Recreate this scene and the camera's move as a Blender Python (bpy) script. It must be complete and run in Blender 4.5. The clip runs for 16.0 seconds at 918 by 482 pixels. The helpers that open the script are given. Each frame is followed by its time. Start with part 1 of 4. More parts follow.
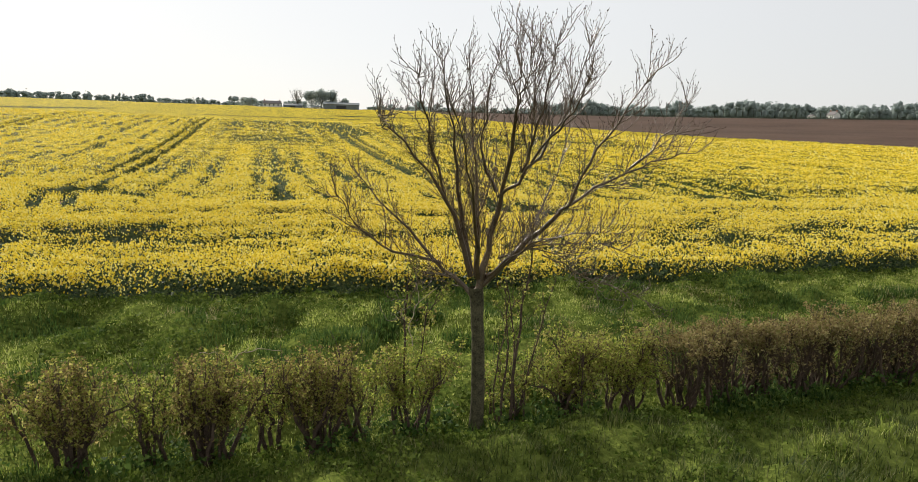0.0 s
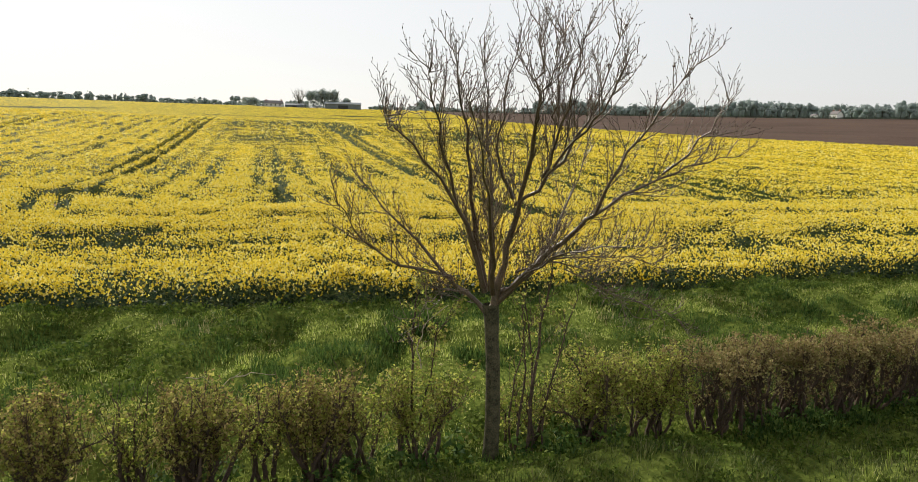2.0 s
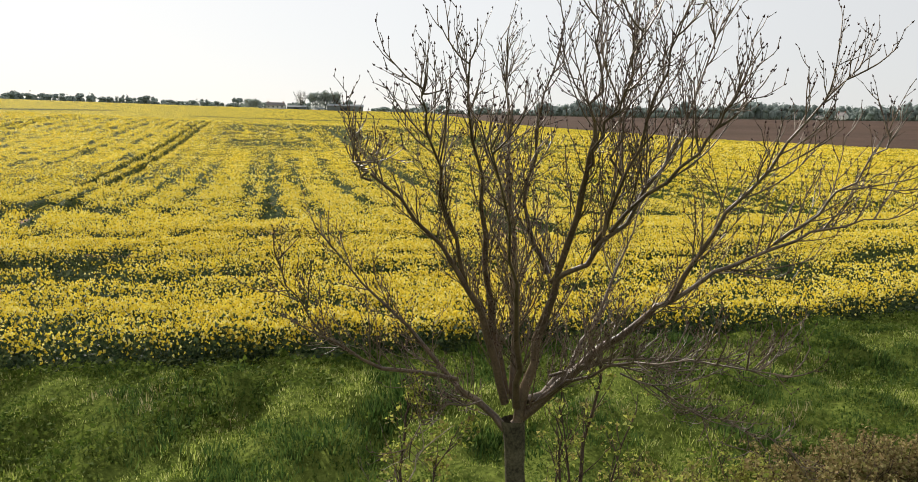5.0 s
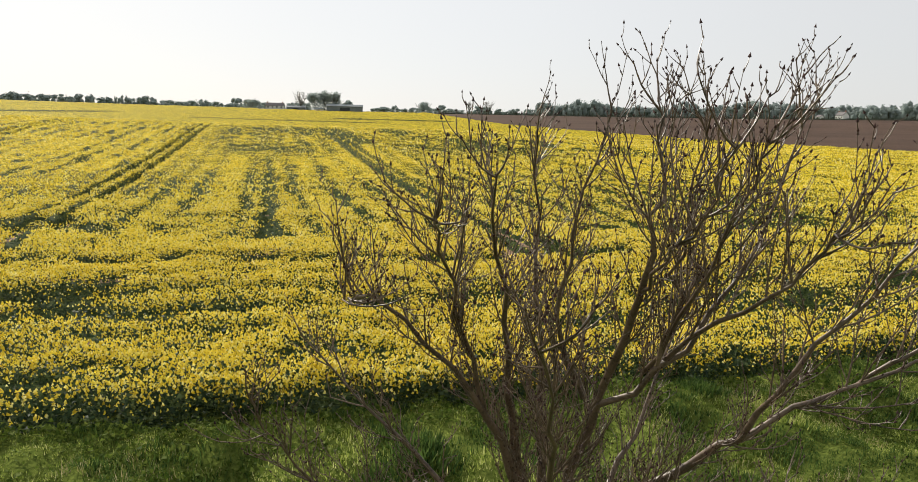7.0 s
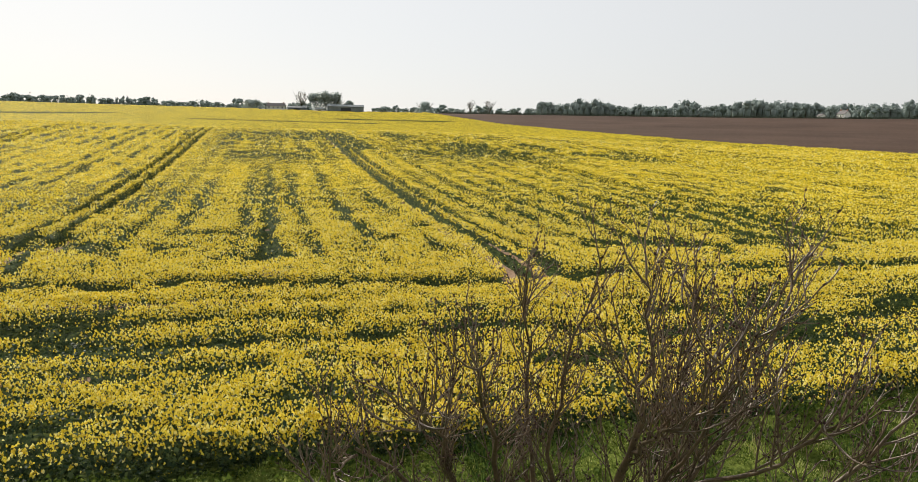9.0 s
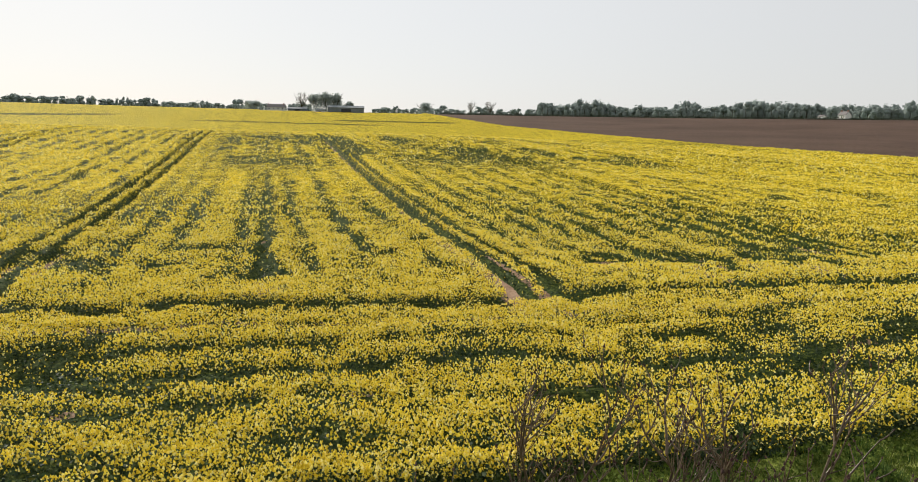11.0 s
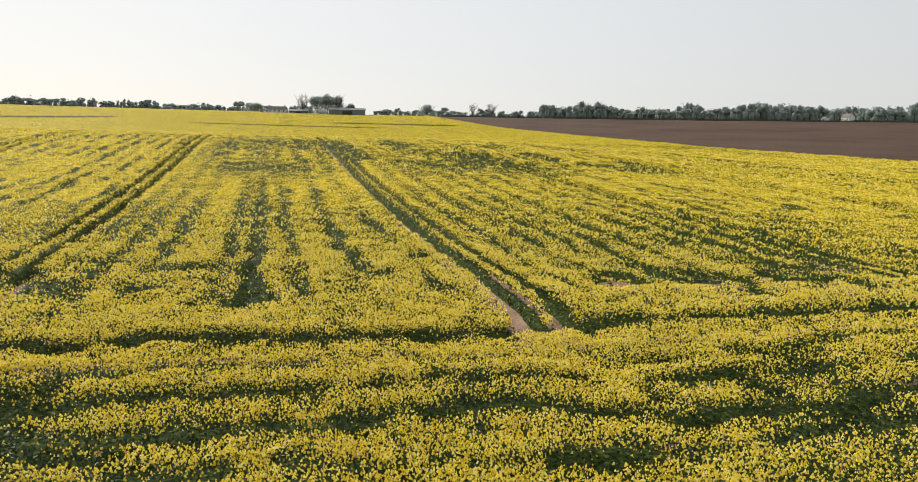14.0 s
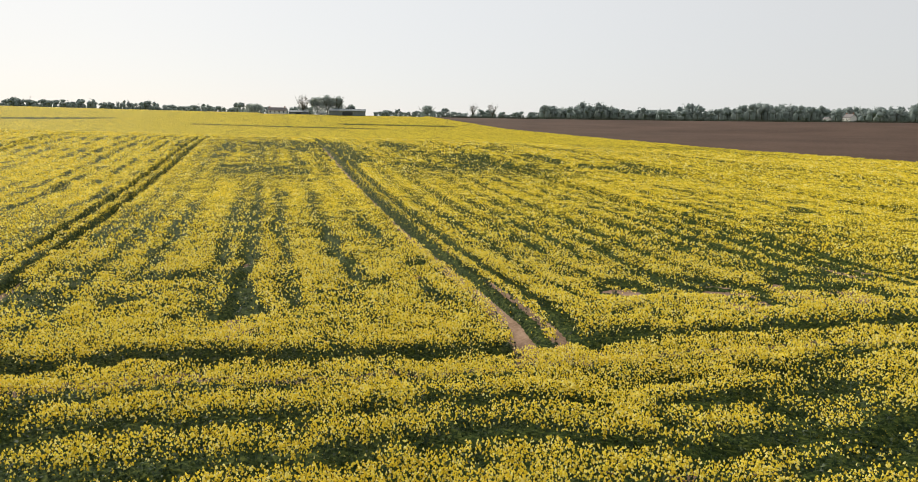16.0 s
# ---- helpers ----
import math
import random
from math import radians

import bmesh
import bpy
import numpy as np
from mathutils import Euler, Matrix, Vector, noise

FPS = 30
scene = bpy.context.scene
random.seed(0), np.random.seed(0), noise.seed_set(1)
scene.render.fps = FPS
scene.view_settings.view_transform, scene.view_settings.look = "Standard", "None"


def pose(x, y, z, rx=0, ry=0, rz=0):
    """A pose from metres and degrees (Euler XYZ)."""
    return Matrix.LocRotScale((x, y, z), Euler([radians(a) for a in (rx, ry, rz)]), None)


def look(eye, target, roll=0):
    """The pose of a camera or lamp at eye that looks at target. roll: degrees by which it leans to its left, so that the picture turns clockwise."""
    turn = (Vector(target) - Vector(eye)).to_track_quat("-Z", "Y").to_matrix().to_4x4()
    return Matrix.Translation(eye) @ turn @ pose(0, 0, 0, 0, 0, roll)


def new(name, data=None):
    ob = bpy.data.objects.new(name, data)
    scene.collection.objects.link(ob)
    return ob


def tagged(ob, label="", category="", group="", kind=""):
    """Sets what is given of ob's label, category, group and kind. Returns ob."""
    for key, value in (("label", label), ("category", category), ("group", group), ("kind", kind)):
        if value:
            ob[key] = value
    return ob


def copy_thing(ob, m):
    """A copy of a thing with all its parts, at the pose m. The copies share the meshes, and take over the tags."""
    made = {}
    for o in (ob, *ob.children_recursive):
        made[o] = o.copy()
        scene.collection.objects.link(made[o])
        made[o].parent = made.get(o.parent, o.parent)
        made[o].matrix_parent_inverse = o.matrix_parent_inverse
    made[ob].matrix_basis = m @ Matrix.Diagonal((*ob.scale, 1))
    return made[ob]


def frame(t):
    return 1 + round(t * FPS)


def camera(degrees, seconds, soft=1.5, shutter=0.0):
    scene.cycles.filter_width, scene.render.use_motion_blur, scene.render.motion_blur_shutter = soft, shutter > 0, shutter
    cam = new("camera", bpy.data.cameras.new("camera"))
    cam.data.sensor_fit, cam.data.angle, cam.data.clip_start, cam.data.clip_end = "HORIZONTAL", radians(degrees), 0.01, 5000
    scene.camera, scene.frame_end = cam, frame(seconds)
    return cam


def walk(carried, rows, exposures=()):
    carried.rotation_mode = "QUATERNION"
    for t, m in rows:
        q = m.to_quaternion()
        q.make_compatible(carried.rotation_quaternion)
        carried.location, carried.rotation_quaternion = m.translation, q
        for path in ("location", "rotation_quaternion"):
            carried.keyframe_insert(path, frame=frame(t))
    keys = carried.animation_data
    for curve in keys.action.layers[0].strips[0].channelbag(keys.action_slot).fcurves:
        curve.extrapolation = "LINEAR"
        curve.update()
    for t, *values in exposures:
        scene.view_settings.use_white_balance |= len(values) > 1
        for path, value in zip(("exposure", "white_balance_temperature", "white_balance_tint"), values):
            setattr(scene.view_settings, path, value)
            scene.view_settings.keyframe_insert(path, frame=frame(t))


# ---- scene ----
cam = camera(66.0, 16.0, soft=0.65)
PATH = [
    (0, (-0.384, 5.667, 4.453), (-0.359, 7.644, 4.147), 1.40),
    (0.5, (-0.422, 5.763, 4.459), (-0.399, 7.74, 4.153), 1.40),
    (1, (-0.474, 5.923, 4.459), (-0.452, 7.899, 4.152), 1.40),
    (1.5, (-0.506, 6.208, 4.458), (-0.485, 8.184, 4.151), 1.38),
    (2, (-0.523, 6.592, 4.471), (-0.503, 8.569, 4.164), 1.36),
    (2.5, (-0.536, 7.04, 4.493), (-0.518, 9.016, 4.185), 1.36),
    (3, (-0.545, 7.517, 4.516), (-0.529, 9.493, 4.208), 1.36),
    (3.5, (-0.536, 8.011, 4.526), (-0.521, 9.988, 4.218), 1.38),
    (4, (-0.539, 8.493, 4.599), (-0.523, 10.469, 4.29), 1.38),
    (4.2, (-0.531, 8.685, 4.628), (-0.518, 10.662, 4.327), 1.36),
    (6.5, (-0.691, 10.509, 5.327), (-0.678, 12.485, 5.019), 1.30),
    (7, (-0.701, 10.66, 5.48), (-0.688, 12.636, 5.175), 1.24),
    (7.5, (-0.717, 10.806, 5.736), (-0.706, 12.782, 5.428), 1.16),
    (8, (-0.686, 10.793, 6.007), (-0.676, 12.769, 5.699), 1.10),
    (8.5, (-0.668, 10.786, 6.252), (-0.658, 12.762, 5.943), 1.08),
    (9, (-0.637, 10.841, 6.401), (-0.628, 12.817, 6.092), 1.08),
    (11.5, (-0.544, 11.868, 7.17), (-0.537, 13.845, 6.862), 1.08),
    (12, (-0.514, 12.228, 7.277), (-0.509, 14.205, 6.97), 1.08),
    (12.5, (-0.529, 12.604, 7.371), (-0.525, 14.58, 7.065), 1.10),
    (13, (-0.554, 13.113, 7.428), (-0.55, 15.089, 7.122), 1.10),
    (13.5, (-0.561, 13.555, 7.497), (-0.557, 15.531, 7.192), 1.10),
    (14, (-0.575, 13.967, 7.518), (-0.572, 15.944, 7.214), 1.08),
    (14.5, (-0.561, 14.374, 7.566), (-0.558, 16.351, 7.262), 1.06),
    (15, (-0.529, 14.753, 7.593), (-0.527, 16.73, 7.289), 1.04),
    (15.5, (-0.499, 15.077, 7.622), (-0.498, 17.054, 7.319), 1.02),
    (16, (-0.489, 15.347, 7.616), (-0.488, 17.324, 7.314), 1.00),
]
walk(cam, [(t, look(eye, target, roll)) for t, eye, target, roll in PATH], exposures=[(0.0, 0.12), (6.0, 0.1), (12.0, 0.0), (16.0, 0.0)])

# ---- light: hazy spring sun ahead of the camera and to its left ----
SUN_AZ, SUN_EL = radians(-34), radians(31)
sun_way = Vector((math.sin(SUN_AZ) * math.cos(SUN_EL), math.cos(SUN_AZ) * math.cos(SUN_EL), math.sin(SUN_EL)))
sun = new("sun", bpy.data.lights.new("sun", "SUN"))
sun.data.energy, sun.data.angle, sun.data.color = 5.0, radians(1.2), (1.0, 0.93, 0.82)
sun.matrix_world = look(sun_way * 100, (0, 0, 0))
world = bpy.data.worlds.new("world")
scene.world = world
world.use_nodes = True
wn = world.node_tree
sky = wn.nodes.new("ShaderNodeTexSky")
sky.sky_type, sky.sun_disc = "NISHITA", False
sky.sun_elevation, sky.sun_rotation = SUN_EL, SUN_AZ
sky.air_density, sky.dust_density, sky.ozone_density = 1.0, 1.0, 1.5
# thin high cloud: a pale veil over the clear sky, brighter round the sun behind it
way = wn.nodes.new("ShaderNodeTexCoord")
toward = wn.nodes.new("ShaderNodeVectorMath")
toward.operation = "DOT_PRODUCT"
toward.inputs[1].default_value = sun_way
wn.links.new(way.outputs["Generated"], toward.inputs[0])
glow = wn.nodes.new("ShaderNodeMapRange")
glow.interpolation_type = "SMOOTHERSTEP"
glow.inputs["From Min"].default_value, glow.inputs["From Max"].default_value = 0.2, 1.05
glow.inputs["To Min"].default_value, glow.inputs["To Max"].default_value = 7.35, 8.7
wn.links.new(toward.outputs["Value"], glow.inputs["Value"])
tone = wn.nodes.new("ShaderNodeCombineColor")
for i in range(3):
    wn.links.new(glow.outputs[0], tone.inputs[i])
veil = wn.nodes.new("ShaderNodeMix")
veil.data_type = "RGBA"
veil.inputs[0].default_value = 0.86
wn.links.new(sky.outputs[0], veil.inputs[6])
wn.links.new(tone.outputs[0], veil.inputs[7])
wn.nodes["Background"].inputs["Strength"].default_value = 0.1
wn.links.new(veil.outputs[2], wn.nodes["Background"].inputs["Color"])


# ---- materials ----
def surface(name, a, b, scale, fine=None, rough=0.9, bump=0.3, dist=0.02, spec=0.2):
    """Two colours mixed by coarse and fine noise, with relief."""
    m = bpy.data.materials.new(name)
    m.use_nodes = True
    n, l = m.node_tree.nodes, m.node_tree.links
    p = n["Principled BSDF"]
    p.inputs["Roughness"].default_value = rough
    p.inputs["Specular IOR Level"].default_value = spec
    co = n.new("ShaderNodeTexCoord")
    big, small = n.new("ShaderNodeTexNoise"), n.new("ShaderNodeTexNoise")
    for t, sc in ((big, scale), (small, fine or scale * 14)):
        t.inputs["Scale"].default_value, t.inputs["Detail"].default_value = sc, 6
        l.new(co.outputs["Object"], t.inputs["Vector"])
    mx = n.new("ShaderNodeMath")
    mx.operation = "MULTIPLY_ADD"
    mx.inputs[1].default_value = 0.5
    l.new(small.outputs["Fac"], mx.inputs[0])
    half = n.new("ShaderNodeMath")
    half.operation = "MULTIPLY"
    half.inputs[1].default_value = 0.5
    l.new(big.outputs["Fac"], half.inputs[0])
    l.new(half.outputs[0], mx.inputs[2])
    ramp = n.new("ShaderNodeValToRGB")
    ramp.color_ramp.elements[0].position, ramp.color_ramp.elements[1].position = 0.36, 0.64
    ramp.color_ramp.elements[0].color, ramp.color_ramp.elements[1].color = (*a, 1), (*b, 1)
    l.new(mx.outputs[0], ramp.inputs[0])
    l.new(ramp.outputs[0], p.inputs["Base Color"])
    bp = n.new("ShaderNodeBump")
    bp.inputs["Strength"].default_value, bp.inputs["Distance"].default_value = bump, dist
    l.new(small.outputs["Fac"], bp.inputs["Height"])
    l.new(bp.outputs[0], p.inputs["Normal"])
    return m


def leafy(name, colours, trans=0.4, rough=0.55, spec=0.3):
    """Thin leaves or petals: each loose piece takes a colour of its own, and light comes through."""
    m = bpy.data.materials.new(name)
    m.use_nodes = True
    n, l = m.node_tree.nodes, m.node_tree.links
    p = n["Principled BSDF"]
    p.inputs["Roughness"].default_value = rough
    p.inputs["Specular IOR Level"].default_value = spec
    geo = n.new("ShaderNodeNewGeometry")
    ramp = n.new("ShaderNodeValToRGB")
    el = ramp.color_ramp.elements
    while len(el) < len(colours):
        el.new(0.5)
    for i, c in enumerate(colours):
        el[i].position, el[i].color = i / (len(colours) - 1), (*c, 1)
    l.new(geo.outputs["Random Per Island"], ramp.inputs[0])
    l.new(ramp.outputs[0], p.inputs["Base Color"])
    tr = n.new("ShaderNodeBsdfTranslucent")
    l.new(ramp.outputs[0], tr.inputs["Color"])
    mix = n.new("ShaderNodeMixShader")
    mix.inputs[0].default_value = trans
    l.new(p.outputs[0], mix.inputs[1])
    l.new(tr.outputs[0], mix.inputs[2])
    l.new(mix.outputs[0], n["Material Output"].inputs["Surface"])
    return m


M_GRASS_GROUND = surface("grass_ground", (0.045, 0.066, 0.013), (0.14, 0.17, 0.037), 0.5, 9, bump=0.9, dist=0.08, spec=0.0)
M_SOIL = surface("field_soil", (0.16, 0.10, 0.065), (0.34, 0.235, 0.165), 0.8, 11, bump=0.7, dist=0.04, spec=0.05)
M_PLOUGH = surface("ploughed_soil", (0.05, 0.031, 0.022), (0.096, 0.062, 0.045), 0.03, 0.9, bump=0.5, dist=0.1, spec=0.05)
M_FLOWER = leafy("rape_petal", [(0.6, 0.46, 0.05), (0.91, 0.73, 0.06), (0.98, 0.84, 0.14), (0.98, 0.91, 0.42)], 0.55, 0.7, 0.08)
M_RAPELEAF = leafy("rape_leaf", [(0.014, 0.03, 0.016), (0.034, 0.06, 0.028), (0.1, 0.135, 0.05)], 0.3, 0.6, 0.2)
M_BLADE = leafy("grass_blade", [(0.095, 0.14, 0.022), (0.22, 0.285, 0.05), (0.38, 0.43, 0.1), (0.5, 0.5, 0.22)], 0.55, 0.7, 0.15)
M_TUSSOCK = leafy("tussock_blade", [(0.026, 0.056, 0.014), (0.06, 0.11, 0.024), (0.13, 0.19, 0.045)], 0.45, 0.7, 0.12)
M_STRAW = leafy("dry_blade", [(0.22, 0.19, 0.07), (0.36, 0.31, 0.15), (0.46, 0.42, 0.24)], 0.4, 0.8, 0.1)
# verge grass: part of the hedge's shadow is put into these darker blade colours
M_SHADEBLADE = leafy("shaded_verge_blade", [(0.024, 0.045, 0.008), (0.055, 0.085, 0.014), (0.11, 0.14, 0.03), (0.2, 0.2, 0.08)], 0.35, 0.6, 0.25)
M_WEED = leafy("weed_leaf", [(0.045, 0.08, 0.012), (0.09, 0.13, 0.02), (0.15, 0.19, 0.04)], 0.4, 0.8, 0.1)
M_HAWLEAF = leafy("hawthorn_leaf", [(0.15, 0.2, 0.03), (0.28, 0.33, 0.06), (0.44, 0.45, 0.1), (0.15, 0.11, 0.05), (0.36, 0.34, 0.1)], 0.6, 0.6, 0.15)
M_HAWBROWN = leafy("hawthorn_leaf_dull", [(0.11, 0.08, 0.035), (0.27, 0.2, 0.09), (0.19, 0.19, 0.055), (0.42, 0.34, 0.17)], 0.4, 0.7, 0.1)
M_HAWMIX = leafy("hawthorn_leaf_budding", [(0.1, 0.075, 0.035), (0.26, 0.19, 0.08), (0.19, 0.21, 0.04), (0.36, 0.37, 0.08), (0.42, 0.33, 0.14)], 0.55, 0.7, 0.1)
M_BARK = surface("ash_bark", (0.026, 0.024, 0.014), (0.12, 0.108, 0.064), 9, 45, bump=0.8, dist=0.01)
M_TWIG = surface("ash_twig", (0.045, 0.03, 0.019), (0.17, 0.118, 0.075), 4, 50, rough=0.42, bump=0.3, dist=0.004, spec=0.5)
M_BUD = surface("ash_bud", (0.02, 0.014, 0.012), (0.07, 0.035, 0.03), 20)
M_HEDGEWOOD = surface("hawthorn_wood", (0.035, 0.025, 0.018), (0.12, 0.085, 0.06), 5, 50, bump=0.5, dist=0.006)
# far leaves: distance haze is put into the colour, paler and greyer than foliage
M_HAZYLEAF = leafy("far_foliage_hazed", [(0.28, 0.335, 0.315), (0.31, 0.36, 0.34), (0.335, 0.38, 0.36)], 0.5, 0.95, 0.0)
M_FARHEDGE = leafy("far_hedge_leaf", [(0.055, 0.07, 0.055), (0.1, 0.115, 0.09)], 0.2, 0.9, 0.05)
M_FARTWIG = leafy("far_twigs", [(0.20, 0.185, 0.165), (0.29, 0.27, 0.245)], 0.4, 0.9, 0.05)
M_BLUEBELL = leafy("bluebell_petal", [(0.20, 0.20, 0.42), (0.34, 0.34, 0.55)], 0.4)
M_ROOF = surface("slate_roof", (0.13, 0.125, 0.125), (0.22, 0.20, 0.195), 0.6, 8)
M_WALL = surface("white_render", (0.62, 0.60, 0.56), (0.78, 0.76, 0.72), 0.5, 9)
M_BRICK = surface("brick_wall", (0.25, 0.13, 0.09), (0.36, 0.2, 0.14), 0.7, 12)
M_SHEET = surface("steel_cladding", (0.10, 0.125, 0.14), (0.17, 0.195, 0.21), 0.4, 6, rough=0.6)
M_GLASS = surface("dark_window", (0.02, 0.025, 0.03), (0.05, 0.055, 0.06), 1, rough=0.15, bump=0.0)
M_STICK = surface("dead_stick", (0.25, 0.2, 0.14), (0.42, 0.36, 0.27), 8)


def crop_top():
    """The crop's canopy: round flower heads over leaves, as many as the crop stands thick."""
    m = bpy.data.materials.new("rape_canopy")
    m.use_nodes = True
    n, l = m.node_tree.nodes, m.node_tree.links
    p = n["Principled BSDF"]
    p.inputs["Roughness"].default_value = 0.8
    p.inputs["Specular IOR Level"].default_value = 0.02

    def calc(op, a, b, c=0.0):
        node = n.new("ShaderNodeMath")
        node.operation = op
        for i, v in enumerate((a, b, c)):
            if isinstance(v, (int, float)):
                node.inputs[i].default_value = v
            else:
                l.new(v, node.inputs[i])
        return node.outputs[0]

    def grade(stops, fac):
        r = n.new("ShaderNodeValToRGB")
        el = r.color_ramp.elements
        while len(el) < len(stops):
            el.new(0.5)
        for e, (at_, c) in zip(el, stops):
            e.position, e.color = at_, (*c, 1)
        l.new(fac, r.inputs[0])
        return r.outputs[0]

    co = n.new("ShaderNodeTexCoord")
    share = n.new("ShaderNodeAttribute")
    share.attribute_name = "bloom"
    t1, t2 = n.new("ShaderNodeTexNoise"), n.new("ShaderNodeTexNoise")
    for t, sc in ((t1, 7.0), (t2, 0.9)):
        t.inputs["Scale"].default_value, t.inputs["Detail"].default_value = sc, 7
        l.new(co.outputs["Object"], t.inputs["Vector"])
    heads = n.new("ShaderNodeTexVoronoi")
    heads.inputs["Scale"].default_value = 11.0
    l.new(co.outputs["Object"], heads.inputs["Vector"])
    # the thicker the bloom, the larger the heads
    size = calc("MULTIPLY_ADD", share.outputs["Fac"], 0.62, calc("MULTIPLY_ADD", t2.outputs["Fac"], 0.5, -0.16))
    mask = calc("MULTIPLY", calc("SUBTRACT", size, heads.outputs["Distance"]), 9.0)
    hold = n.new("ShaderNodeClamp")
    l.new(mask, hold.inputs[0])
    petal = grade(((0.0, (0.52, 0.41, 0.02)), (0.5, (0.84, 0.64, 0.03)), (1.0, (0.94, 0.76, 0.10))), heads.outputs["Color"])
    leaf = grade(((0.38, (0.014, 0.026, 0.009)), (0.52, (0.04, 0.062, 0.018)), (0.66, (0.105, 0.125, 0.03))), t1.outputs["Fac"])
    both = n.new("ShaderNodeMix")
    both.data_type = "RGBA"
    l.new(hold.outputs[0], both.inputs[0])
    l.new(leaf, both.inputs[6])
    l.new(petal, both.inputs[7])
    l.new(both.outputs[2], p.inputs["Base Color"])
    bp = n.new("ShaderNodeBump")
    bp.inputs["Strength"].default_value, bp.inputs["Distance"].default_value = 0.7, 0.1
    l.new(hold.outputs[0], bp.inputs["Height"])
    l.new(bp.outputs[0], p.inputs["Normal"])
    tr = n.new("ShaderNodeBsdfTranslucent")
    l.new(both.outputs[2], tr.inputs["Color"])
    mix = n.new("ShaderNodeMixShader")
    mix.inputs[0].default_value = 0.25
    l.new(p.outputs[0], mix.inputs[1])
    l.new(tr.outputs[0], mix.inputs[2])
    l.new(mix.outputs[0], n["Material Output"].inputs["Surface"])
    return m


M_CANOPY = crop_top()

# ---- tools ----
rng = np.random.default_rng(7)


def mesh_of(name, verts, faces, material, smooth=False):
    """A mesh from arrays: vertices (n, 3) and faces (m, k)."""
    verts, faces = np.asarray(verts, np.float32), np.asarray(faces, np.int32)
    me = bpy.data.meshes.new(name)
    me.vertices.add(len(verts))
    me.vertices.foreach_set("co", verts.ravel())
    k = faces.shape[1]
    me.loops.add(faces.size)
    me.loops.foreach_set("vertex_index", faces.ravel())
    me.polygons.add(len(faces))
    me.polygons.foreach_set("loop_start", np.arange(0, faces.size, k, dtype=np.int32))
    if smooth:
        me.polygons.foreach_set("use_smooth", np.ones(len(faces), bool))
    me.materials.append(material)
    me.update(calc_edges=True)
    me.validate()
    return me


def put(name, me, parent=None, label=""):
    ob = new(name, me)
    ob.parent = parent
    if label:
        ob["label"] = label
    return ob


def part(name, bm, material, parent=None, label=""):
    me = bpy.data.meshes.new(name)
    bm.to_mesh(me)
    bm.free()
    me.materials.append(material)
    return put(name, me, parent, label)


def lattice(ix, iy, seed):
    h = np.sin(ix * 127.1 + iy * 311.7 + seed * 74.7) * 43758.5453
    return h - np.floor(h)


def vnoise(x, y, size, seed=0):
    """Smooth value noise, 0 to 1, with cells of the given size in metres."""
    x, y = np.asarray(x, float) / size, np.asarray(y, float) / size
    ix, iy = np.floor(x), np.floor(y)
    fx, fy = x - ix, y - iy
    fx, fy = fx * fx * (3 - 2 * fx), fy * fy * (3 - 2 * fy)
    a, b = lattice(ix, iy, seed), lattice(ix + 1, iy, seed)
    c, d = lattice(ix, iy + 1, seed), lattice(ix + 1, iy + 1, seed)
    return (a * (1 - fx) + b * fx) * (1 - fy) + (c * (1 - fx) + d * fx) * fy


def step(v, lo, hi):
    t = np.clip((np.asarray(v, float) - lo) / (hi - lo), 0, 1)
    return t * t * (3 - 2 * t)


# ---- the lie of the land ----
RISE_R = [0, 55, 100, 150, 215, 300, 380, 500, 560, 620, 800, 1200, 4000]
RISE_Z = [0, 0, 1.2, 2.4, 3.9, 6.6, 9.3, 15.8, 19.0, 20.5, 23.5, 25.0, 28.0]


def ground_z(x, y):
    """Height of the ground: a flat verge, a low crest across the field, then a long rise."""
    x, y = np.asarray(x, float), np.asarray(y, float)
    r = np.hypot(x, y - 8)
    front = step(y, -20, 60)
    rise = np.interp(r, RISE_R, RISE_Z)
    crest = 2.5 * np.exp(-((r - 150) / 40) ** 2 / 2) * (1 - step(x, -15, 70)) * (1 + 0.3 * step(-x, 40, 90))
    return (rise + crest) * front


def hummock(x, y):
    """Tussocky swells of the verge."""
    x, y = np.asarray(x, float), np.asarray(y, float)
    on = step(y - edge_y(x), 0.6, -0.4) * step(y, 2, 7) * (1 - step(np.abs(x), 30, 45)) * (0.25 + 0.75 * step(np.abs(y - hedge_y(x)), 0.3, 1.2))
    return on * (0.42 * vnoise(x, y, 1.35, 91) ** 1.5 + 0.34 * vnoise(x, y, 0.55, 92) ** 1.5)


def hedge_y(x):
    return 15.75 + 0.31 * np.asarray(x, float)


def edge_y(x):
    x = np.asarray(x, float)
    return 24.35 + 0.31 * x + 0.6 * (vnoise(x, 0 * x, 5, 3) - 0.5) - 0.6 * dip(x, 8.5, 3.0)


def dip(v, at, width):
    return np.exp(-((v - at) / width) ** 2)


def bound_x(y):
    """The far side of the crop, where the ploughed field begins."""
    return 126.9 - 0.268 * np.asarray(y, float)


def cut(v, at, width):
    """Like dip, with a flat floor and steep sides."""
    return np.exp(-((v - at) / width) ** 4)


